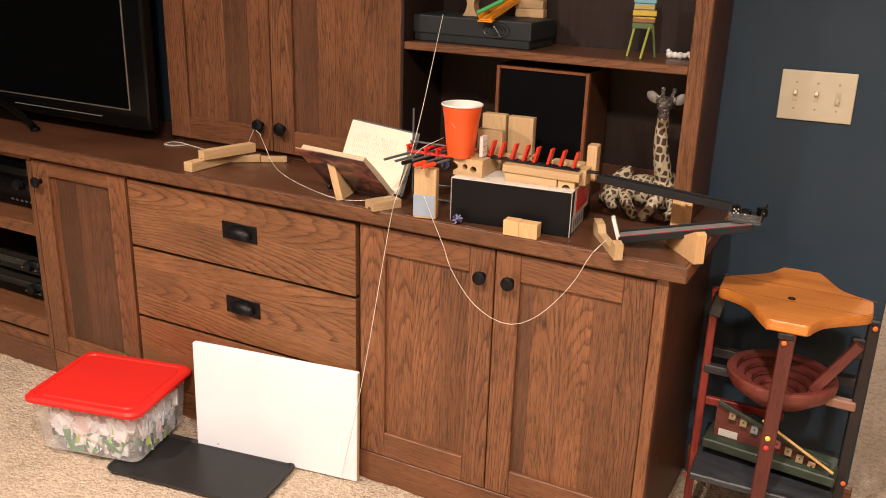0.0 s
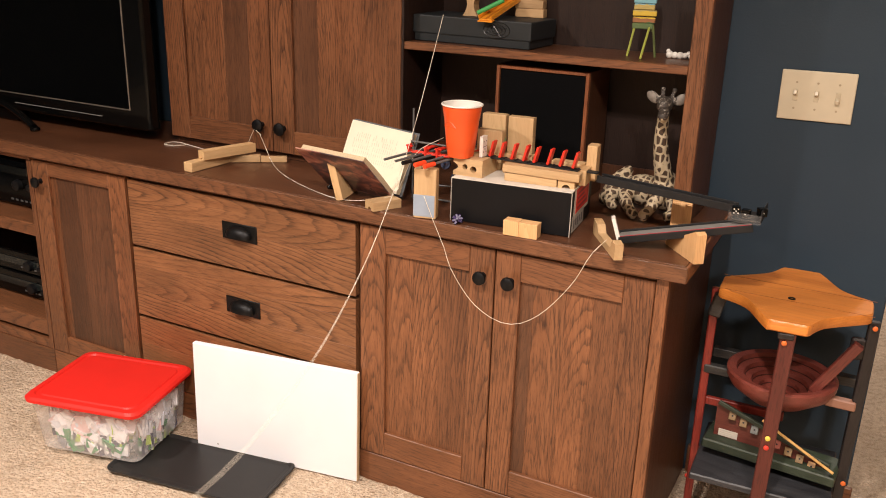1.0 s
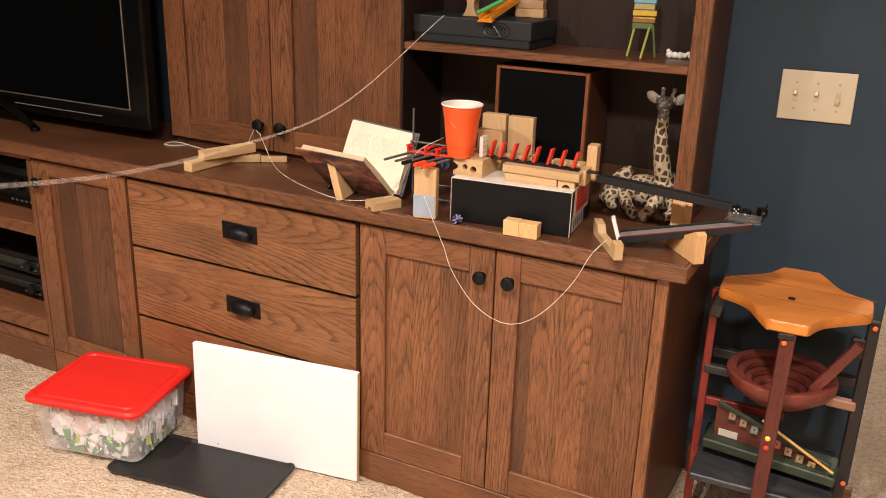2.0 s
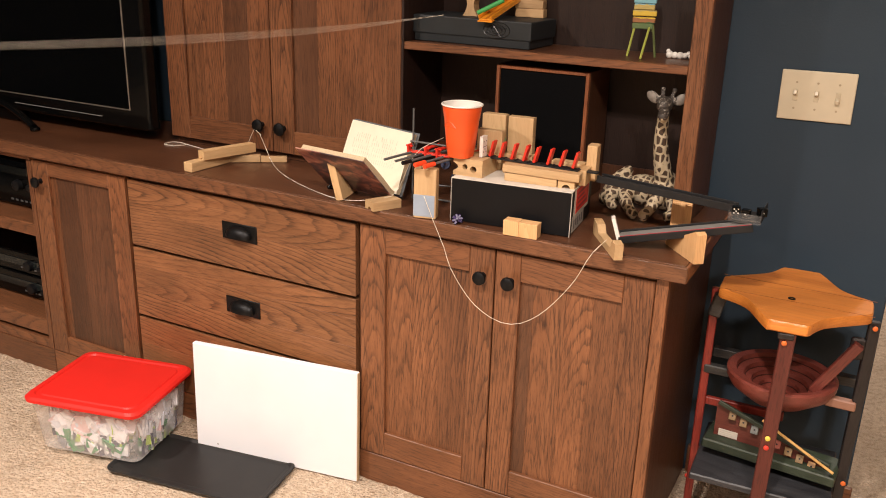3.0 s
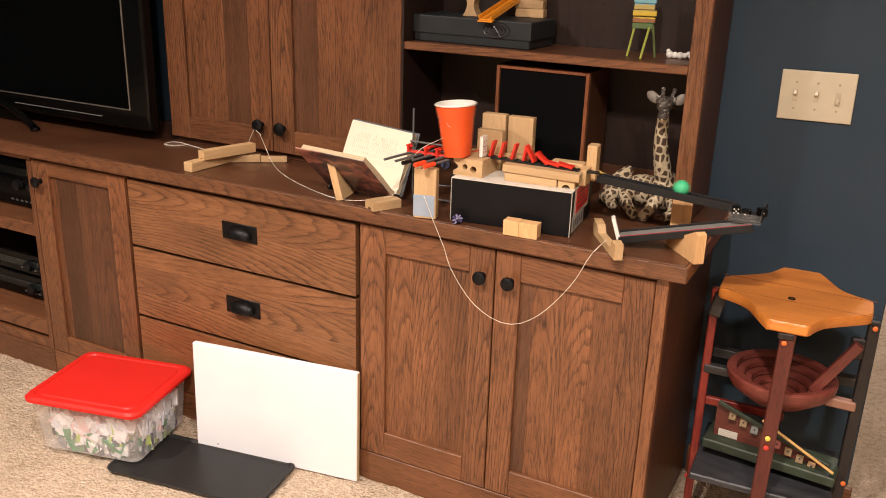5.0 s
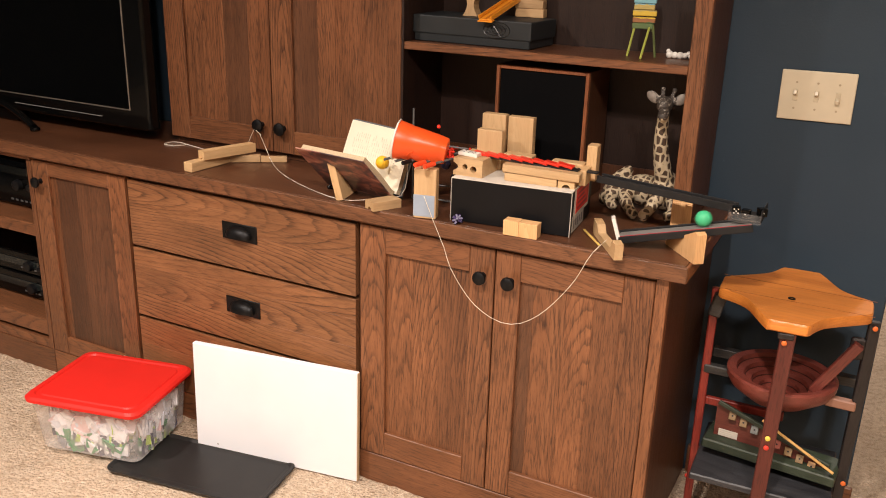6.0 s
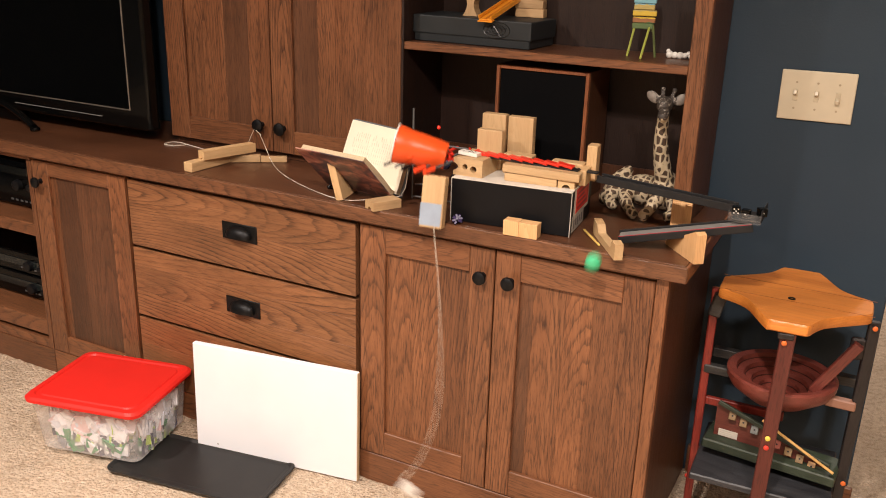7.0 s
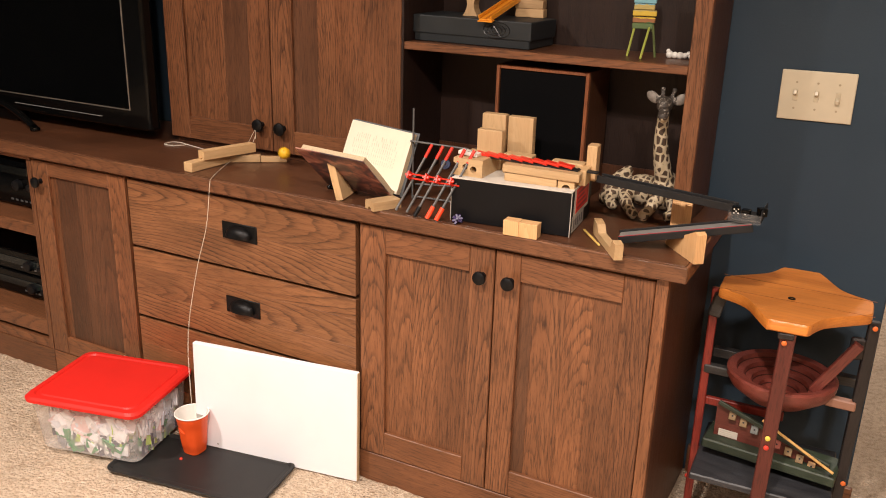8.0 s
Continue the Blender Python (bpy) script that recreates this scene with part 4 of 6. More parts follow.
# the hinged rack of construction rods
def rod_rack():
    """Hinge line along local x at the origin; rods run to -y."""
    t = thing("rod_rack", "hinged rack of grey construction rods with red connectors", "construction toy", at=pose(0.180, 0.105, 0.902))
    for i, x in enumerate((-0.085, -0.056, -0.032, 0.000, 0.024)):
        top = x + 0.046
        part("rod", rod((top + 0.006, 0.022, 0.004), (x, -0.142, 0.0), 0.0030, n=10), grey_rod, t)
        part("clip", rod((top + 0.006, 0.024, 0.0045), (top - 0.004, -0.008, 0.003), 0.0039, n=8), red_plastic, t)
        if i > 2:
            part("tip", rod((x + 0.0075, -0.118, 0.0002), (x - 0.0017, -0.148, 0.0), 0.0055, n=12), orange_tip, t, "orange end cap")
        if i == 2:
            part("tip", rod((x + 0.0057, -0.124, 0.0002), (x - 0.0017, -0.148, 0.0), 0.0048, n=12), black_plastic, t, "black end cap")
    for y in (-0.052, -0.062):
        part("crossbar", rod((-0.066, y, 0.0035), (0.060, y, 0.0035), 0.0022, n=8), red_plastic, t)
    for x in (-0.070, -0.024, 0.006, 0.040):
        part("bracket", box(x, x + 0.005, -0.066, -0.048, -0.002, 0.020, 0.001), red_plastic, t)
        part("bracket_arm", box(x - 0.006, x + 0.011, -0.0600, -0.0540, 0.014, 0.018, 0.001), red_plastic, t)
    return t


RACK = rod_rack()


def rack_stand():
    t = thing("rack_stand", "grey rods and dark blue connectors holding the hinged rack", "construction toy", at=pose(0, 0, 0))
    part("upright", rod((0.083, 0.118, ZT), (0.083, 0.118, 0.990), 0.0024, n=8), grey_rod, t)
    part("upright", rod((0.232, 0.160, ZT), (0.232, 0.160, 0.905), 0.0024, n=8), grey_rod, t)
    part("hinge_rod", rod((0.080, 0.1105, 0.9115), (0.236, 0.1105, 0.9115), 0.0024, n=8), grey_rod, t)
    part("base_rod", rod((0.081, 0.118, 0.772), (0.236, 0.128, 0.772), 0.0024, n=8), grey_rod, t)
    part("base_rod", rod((0.085, 0.13, 0.800), (0.236, 0.16, 0.806), 0.0024, n=8), grey_rod, t)
    for x, y, z in ((0.165, 0.135, 0.86), (0.20, 0.14, 0.845), (0.215, 0.13, 0.875), (0.185, 0.15, 0.825)):
        part("connector", lathe([(0.003, -0.004), (0.012, -0.004), (0.013, 0.0), (0.012, 0.004), (0.003, 0.004), (0.003, -0.004)], 12), navy_plastic, t, "", False, pose(x, y, z, 70, 20, 0))


rack_stand()


def prop_block():
    t = thing("prop_block", "upright maple block with a grey-blue painted foot under the rack", "toy block", at=pose(0.164, -0.0215, ZT, 0, 0, 13))
    part("wood", box(0, 0.053, 0, 0.026, 0.0, 0.1170, 0.0016), maple["z"], t)
    part("painted_foot", box(-0.0004, 0.0500, -0.0007, 0.0262, 0.0050, 0.0560, 0.0004), blue_paper, t, "grey-blue painted band")
    return t


PROP = prop_block()


def purple_piece():
    t = thing("purple_connector", "small purple construction connector lying on the worktop", "construction toy", at=pose(0.272, -0.008, ZT + 0.0105, 60, 25, 10))
    part("hub", lathe([(0, -0.004), (0.005, -0.004), (0.005, 0.004), (0, 0.004)], 12), purple_plastic, t)
    for i in range(7):
        a = 2 * math.pi * i / 8
        part("prong", box(0.004, 0.0125, -0.0028, 0.0028, -0.004, 0.004, 0.0008), purple_plastic, t, at=pose(0, 0, 0, 0, 0, math.degrees(a)))
    for i in range(5):
        part("cross_prong", box(0.0045, 0.0120, -0.0028, 0.0028, -0.0035, 0.0035, 0.0008), purple_plastic, t, at=pose(0, 0, 0, 90, 0, 0) @ pose(0, 0, 0, 0, 0, 20 + 72 * i))


purple_piece()
block("small pine block standing before the shoe box", pine["z"], 0.036, 0.030, 0.034, pose(0.3905, -0.0225, ZT, 0, 0, 3), 0.0016)
block("small pine block beside its twin on the worktop", pine["z"], 0.042, 0.030, 0.0335, pose(0.4272, -0.0215, ZT, 0, 0, 4), 0.0016)


def channel_block(name_label, length, at, w=0.034, h=0.022, along="y", mat=None):
    """A block with a half-round channel along its underside or top."""
    out = [(0, 0), (w * 0.30, 0)] + [(w / 2 - w * 0.2 * math.cos(math.pi * k / 8), w * 0.2 * math.sin(math.pi * k / 8)) for k in range(1, 8)] + [(w * 0.70, 0), (w, 0), (w, h), (0, h)]
    return solid("wooden_block", prism(out, 0, length), mat or maple["y"], name_label, "toy block", at, "toy building blocks")


channel_block("grooved maple track block under the book spine", 0.076, pose(0.029, -0.014, ZT, 0, 0, -28), 0.040, 0.021)
block("plain maple block lying on the worktop", maple["y"], 0.030, 0.172, 0.026, pose(-0.560, 0.008, ZT, 0, 0, -3))
channel_block("grooved maple track block stacked on another", 0.165, pose(-0.549, 0.055, ZT + 0.0265, 0, 0, -17), 0.028, 0.024)
block("maple track piece lying by the cabinet door", maple["x"], 0.088, 0.024, 0.020, pose(-0.526, 0.148, ZT, 0, 0, 34))
block("short pale maple track piece by the cabinet door", maple["x"], 0.073, 0.014, 0.017, pose(-0.4525, 0.198, ZT, 0, 0, 33))


def open_book():
    t = thing("open_book", "open hardback book standing in a V, cover outwards", "book", at=pose(-0.036, 0.082, 0.786, 0, 0, -8))
    L, H = 0.204, 0.161
    for name, tilt in (("rear", 22), ("front", -45)):
        m = pose(0.006, 0, 0, 0, 2.5, 0) @ pose(0, 0, 0, -tilt, 0, 0) if tilt > 0 else pose(0, 0, 0, -tilt, 0, 0)
        s = 1 if tilt > 0 else -1
        part(name + "_cover", box(-L / 2 - (0.010 if s < 0 else 0.001), L / 2 + 0.003, 0.0135 * s if s > 0 else -0.0165, 0.0165 if s > 0 else -0.0135, 0.0, H, 0.0008), cover if s < 0 else tone("grey_cover", (0.10, 0.11, 0.12)), t, "glossy picture cover" if s < 0 else "", at=m)
        bm = bmesh.new()
        # pages swell from the spine to the edge
        sec = [(0.004 * -s if k == 0 else -s * (0.003 * math.sin(math.pi * k / 10)), 0.003 + (H - 0.008) * k / 10) for k in range(11)]
        ys = [q[0] for q in sec]
        front = [(bm.verts.new((-L / 2 + 0.004, y, z)), bm.verts.new((L / 2 - 0.004, y, z))) for y, z in sec]
        rear = [(bm.verts.new((-L / 2 + 0.004, 0.0132 * s, z)), bm.verts.new((L / 2 - 0.004, 0.0132 * s, z))) for y, z in sec]
        for a, b in zip(front, front[1:]):
            bm.faces.new((a[0], a[1], b[1], b[0])).material_index = 0
        for a, b, c, d in zip(front, front[1:], rear, rear[1:]):
            bm.faces.new((a[0], b[0], d[0], c[0])).material_index = 1
            bm.faces.new((a[1], c[1], d[1], b[1])).material_index = 1
        bm.faces.new((front[-1][0], front[-1][1], rear[-1][1], rear[-1][0])).material_index = 1
        part(name + "_page_block", bm, (page_paper, page_edge), t, at=m)
        if s > 0:
            rng = random.Random(5)
            # text runs up the page as the book lies on its side
            for i in range(22):
                x = -L / 2 + 0.028 + i * 0.0066
                z0, z1 = 0.060, 0.132 - (rng.random() * 0.03 if rng.random() < 0.3 else 0)
                for k in range(5):
                    if rng.random() < 0.85:
                        za = z0 + (z1 - z0) * k / 5
                        part("text_bar", box(x, x + 0.0006, -0.0034, -0.0030, za, za + (z1 - z0) / 5 * rng.uniform(0.55, 0.9), 0), ink, t, at=m)
    part("spine", box(-L / 2, L / 2, -0.014, 0.014, -0.0105, -0.0080, 0.0008), cover, t)


open_book()


def wedge_prop():
    e = Vector((-0.19, 0.98, 0)).normalized()
    out = [(0.0, 0.0), (0.100, 0.0), (0.006, 0.104), (-0.004, 0.104)]
    solid("wooden_block", prism([(a, b) for a, b in out], -0.009, 0.009), maple["z"], "triangular maple block propping the book cover", "toy block",
          pose(-0.056, 0.004, ZT, 0, 0, 101) @ pose(0, 0, 0, -13, 0, 0), "toy building blocks")


wedge_prop()


def black_beads():
    t = thing("bead_chain", "few small glossy black beads under the book", "beads", at=pose(-0.135, 0.075, ZT))
    for i in range(4):
        part("bead", lathe([(0, 0), (0.005, 0.001), (0.0065, 0.006), (0.004, 0.011), (0, 0.012)], 12), gloss_black, t, "", True, pose(0.008 * i, 0.003 * (i % 2), 0))


black_beads()


# the two black ramps, their corner with dice, and what carries them
def ramp_track(name, a, b, w, label, low=False):
    """A rubber track with raised sides from a to b."""
    a, b = Vector(a), Vector(b)
    t = thing(name, label, "toy ramp", at=Matrix.Translation(a) @ (b - a).to_track_quat("X", "Z").to_matrix().to_4x4(), group="black ball ramps")
    n = (b - a).length
    part("bed", box(0, n, -w / 2, w / 2, -0.006, 0.0, 0.001), track_bed if low else rubber_track, t)
    near = (w / 2 + 0.0005) if low else (-w / 2 - 0.0035)
    far = (-w / 2 - 0.0035) if low else (w / 2 + 0.0005)
    part("side_wall", box(-0.002, n + 0.002, near, near + 0.003, -0.016 if low else -0.0095, -0.0005 if low else 0.0070, 0.001), rubber_track, t)
    part("side_wall", box(-0.002, n + 0.002, far, far + 0.003, -0.012, 0.0045, 0.001), rubber_track, t)
    if low:
        part("red_line", box(0.0, n, near + 0.0004, near + 0.0014, -0.0016, 0.0004, 0), red_line, t, "thin red line")
    return t


UP_A, UP_B = Vector((0.552, 0.135, 0.886)), Vector((0.850, 0.128, 0.868))
LO_A, LO_B = Vector((0.890, 0.090, 0.850)), Vector((0.632, 0.048, 0.790))
ramp_track("upper_ramp", UP_A, UP_B, 0.030, "upper black rubber ramp leading to the corner")
ramp_track("lower_ramp", LO_A, LO_B, 0.030, "lower black rubber ramp with a thin red line", True)


def ramp_corner():
    t = thing("ramp_corner", "taped ramp corner with black dice as a stop", "toy ramp", at=pose(0.880, 0.112, 0.868))
    part("corner_base", box(-0.030, 0.030, -0.040, 0.034, -0.014, -0.010, 0.002), rubber_track, t)
    part("tape", box(-0.034, 0.030, -0.046, -0.0445, -0.016, 0.004, 0.002, seg=2), tape_clear, t, "crumpled clear tape")
    part("tape", box(-0.036, -0.034, -0.043, 0.030, -0.012, 0.006, 0.001), tape_clear, t, "clear tape")
    for x, y, rz, z in ((-0.022, -0.034, 10, 0.006), (-0.002, -0.033, -6, 0.002), (0.026, -0.014, 30, 0.004)):
        d = part("die", box(-0.0085, 0.0085, -0.0085, 0.0085, -0.0085, 0.0085, 0.0018, seg=2), gloss_black, t, "black die with white pips", at=pose(x, y, z, 0, 0, rz))
        pips = ((-0.004, -0.004), (0.004, 0.004), (0, 0), (-0.004, 0.004), (0.004, -0.004)) if rz == 10 else ((0, 0),)
        for a, b in pips:
            part("pip", rod((a, -0.0080, b), (a, -0.0088, b), 0.0014, n=8), white_plastic, d)
    part("wall", box(0.027, 0.030, -0.040, 0.034, -0.010, 0.012, 0.001), rubber_track, t)


ramp_corner()


def ramp_wedge():
    out = [(0, 0), (0.128, 0), (0.128, 0.062), (0.118, 0.066), (0.02, 0.018), (0, 0.012)]
    solid("wooden_block", prism(out, -0.011, 0.011), pine["z"], "tapering pine block under the lower ramp", "toy block", pose(0.726, 0.117, ZT, 0, 0, -50), "toy building blocks")


ramp_wedge()
block("upright pine block behind the lower ramp", pine["z"], 0.044, 0.030, 0.070, pose(0.702, 0.205, ZT, 0, 0, 10))
block("thin pine strip against the upright block", pine["z"], 0.016, 0.010, 0.068, pose(0.7320, 0.1990, ZT, 0, 0, 10))


def fork_block():
    """A notched maple rest for the low end of the ramp."""
    out = [(0, 0), (0.175, 0), (0.175, 0.033), (0.152, 0.036), (0.140, 0.016), (0.045, 0.015), (0.030, 0.031), (0, 0.035)]
    solid("wooden_block", prism(out, -0.009, 0.009), maple["x"], "notched maple block at the end of the lower ramp", "toy block", pose(0.566, 0.100, ZT, 0, 0, -57.5), "toy building blocks")


fork_block()
GATE = white_domino(pose(0.632, 0.042, 0.783, 0, -18, 18), "white domino with string at the end of the ramp")
PENCIL = solid("yellow_pencil", rod((-0.004, 0, 0), (0.100, 0, 0.0), 0.0026, n=6), tone("pencil_yellow", (0.66, 0.47, 0.13)), "short yellow pencil lying on the worktop", "pencil", pose(0.575, 0.030, ZT + 0.0028, 0, 0, -62))


# ---- on the carpet ----
def heap_print():
    """Many small pieces packed together, mostly white, some green and navy."""
    k = Mat("packed_pieces", 0.45)
    cell = k.n("ShaderNodeTexVoronoi", Scale=62.0)
    cell.distance = "CHEBYCHEV"
    k.link(k.coords((1, 1, 1.5), False), cell.inputs["Vector"])
    sep = k.n("ShaderNodeSeparateColor")
    k.link(cell.outputs["Color"], sep.inputs[0])
    ramp = k.n("ShaderNodeValToRGB")
    ramp.color_ramp.interpolation = "CONSTANT"
    k.link(sep.outputs[0], ramp.inputs[0])
    stops = [(0.0, (0.72, 0.71, 0.73)), (0.46, (0.52, 0.52, 0.57)), (0.66, (0.62, 0.55, 0.57)), (0.80, (0.16, 0.17, 0.20)), (0.86, (0.04, 0.20, 0.09)), (0.92, (0.035, 0.04, 0.08)), (0.96, (0.35, 0.42, 0.12))]
    while len(ramp.color_ramp.elements) < len(stops):
        ramp.color_ramp.elements.new(0.5)
    for e, (p, q) in zip(ramp.color_ramp.elements, stops):
        e.position, e.color = p, (*q, 1)
    k.colour(ramp.outputs[0])
    k.bump(sep.outputs[1], 0.9, 0.006)
    return k.m


def storage_bin():
    t = thing("storage_bin", "clear plastic bin with red lid full of small parts", "storage bin", at=pose(-0.702, -0.186, 0.0185, 0, 0, 13) @ Matrix.Diagonal((1.05, 1.04, 1.0, 1)))

    def ring_box(levels, mat, name, label=""):
        bm = bmesh.new()
        rings = []
        for hx, hy, z, r in levels:
            ring = []
            for cx, cy, a0 in ((hx - r, hy - r, 0), (-hx + r, hy - r, 90), (-hx + r, -hy + r, 180), (hx - r, -hy + r, 270)):
                for k in range(7):
                    a = radians(a0 + 15 * k)
                    ring.append(bm.verts.new((cx + r * math.cos(a), cy + r * math.sin(a), z)))
            rings.append(ring)
        for a, b in zip(rings, rings[1:]):
            for i in range(len(a)):
                bm.faces.new((a[i], a[(i + 1) % len(a)], b[(i + 1) % len(a)], b[i]))
        bm.faces.new(rings[0][::-1])
        bm.faces.new(rings[-1])
        return part(name, bm, mat, t, label, name != "lid")

    ring_box([(0.138, 0.115, 0.0, 0.02), (0.143, 0.120, 0.005, 0.024), (0.151, 0.128, 0.100, 0.026), (0.154, 0.131, 0.1485, 0.028)], bin_plastic, "tub", "clear frosted tub")
    ring_box([(0.160, 0.137, 0.149, 0.03), (0.167, 0.144, 0.151, 0.03), (0.168, 0.145, 0.160, 0.03), (0.162, 0.139, 0.1665, 0.03), (0.150, 0.127, 0.1670, 0.025),
              (0.147, 0.124, 0.1625, 0.025), (0.141, 0.118, 0.1625, 0.025), (0.138, 0.115, 0.1660, 0.025)], red_lid, "lid", "red snap-on lid")
    tagged(ring_box([(0.108, 0.085, 0.006, 0.02), (0.116, 0.093, 0.050, 0.02), (0.122, 0.099, 0.092, 0.02), (0.100, 0.080, 0.110, 0.02)], heap_print(), "brick_heap", "heap of small white and coloured pieces"), kind="stuff")
    rng = random.Random(11)
    tones = [tone("brick_white", (0.84, 0.84, 0.88)), tone("brick_pale", (0.66, 0.68, 0.76)), tone("brick_grey", (0.22, 0.23, 0.26)), tone("brick_green", (0.02, 0.24, 0.08)), tone("brick_navy", (0.035, 0.04, 0.09)), tone("brick_lime", (0.42, 0.58, 0.10)), tone("brick_lid_tint", (0.74, 0.52, 0.52))]
    bms = [bmesh.new() for _ in tones]
    for i in range(640):
        z = rng.uniform(0.010, 0.104)
        w = 0.82 + 0.18 * z / 0.14
        x, y = rng.uniform(-0.122, 0.122) * w, rng.uniform(-0.100, 0.100) * w
        turn = (rng.uniform(0, 6), rng.uniform(0, 6), rng.uniform(0, 6))
        sway = [rng.uniform(-0.26, 0.26) for _ in range(2)]
        if rng.random() < 0.85:
            if rng.random() < 0.5:
                x = rng.choice((-1, 1)) * (0.129 + 0.08 * z - rng.uniform(0, 0.008))
                y *= 0.84
                turn = (sway[0], math.pi / 2 + sway[1], turn[2])
            else:
                y = rng.choice((-1, 1)) * (0.106 + 0.08 * z - rng.uniform(0, 0.008))
                x *= 0.86
                turn = (math.pi / 2 + sway[0], turn[1], sway[1])
        # rose pieces, mostly high up, paint in red light coming through the lid
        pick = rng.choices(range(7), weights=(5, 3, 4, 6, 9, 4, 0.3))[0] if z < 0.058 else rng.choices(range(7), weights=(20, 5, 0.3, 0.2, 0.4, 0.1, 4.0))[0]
        sx, sy, sz = rng.uniform(0.012, 0.026), rng.uniform(0.011, 0.018), rng.uniform(0.0015, 0.004)
        m = Matrix.Translation((x, y, max(z, 0.8 * sx + 0.004))) @ Euler(turn, "XYZ").to_matrix().to_4x4()
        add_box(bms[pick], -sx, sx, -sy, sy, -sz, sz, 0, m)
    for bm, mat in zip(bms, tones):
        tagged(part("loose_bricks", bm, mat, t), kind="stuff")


storage_bin()


def black_tray():
    t = thing("shallow_tray", "shallow charcoal plastic tray lying on the carpet", "tray", at=pose(-0.597, -0.332, 0.006, 0, 0, 8.3))
    W, D, R = 0.470, 0.216, 0.028
    bm = bmesh.new()
    rings = []
    for o, z in ((0.010, 0.001), (0.004, 0.003), (0.0, 0.010), (0.002, 0.0125), (0.006, 0.0125), (0.012, 0.0060), (0.030, 0.0052)):
        ring, r = [], max(0.006, R - o * 0.6)
        for cx, cy, a0 in ((W - o - r, D - o - r, 0), (o + r, D - o - r, 90), (o + r, o + r, 180), (W - o - r, o + r, 270)):
            for k in range(7):
                a = radians(a0 + 15 * k)
                ring.append(bm.verts.new((cx + r * math.cos(a), cy + r * math.sin(a), z)))
        rings.append(ring)
    for a, b in zip(rings, rings[1:]):
        for i in range(len(a)):
            bm.faces.new((a[i], a[(i + 1) % len(a)], b[(i + 1) % len(a)], b[i]))
    bm.faces.new(rings[0][::-1])
    part("rim", bm, tray_plastic, t, "raised rounded rim", True)
    part("base", box(0.024, W - 0.024, 0.024, D - 0.024, 0.002, 0.0058, 0.0004), tray_plastic, t)


black_tray()


def white_board():
    t = thing("white_board", "white painted board leaning on the drawers", "board", at=pose(0.0125, -0.0325, 0.006, 0, 0, 8.65) @ pose(0, 0, 0, -1.4, 0, 0))
    part("panel", box(-0.489, 0.0, 0.0, 0.0160, 0.0, 0.317, 0.0018), white_paint, t)
    part("raw_edge", box(0.0002, 0.0012, 0.001, 0.0150, 0.001, 0.316, 0), tone("raw_board", (0.60, 0.46, 0.28)), t)
    part("scuff", box(-0.425, -0.420, -0.0004, 0.0004, 0.018, 0.0215, 0), tone("scuff_grey", (0.35, 0.33, 0.30)), t)


white_board()


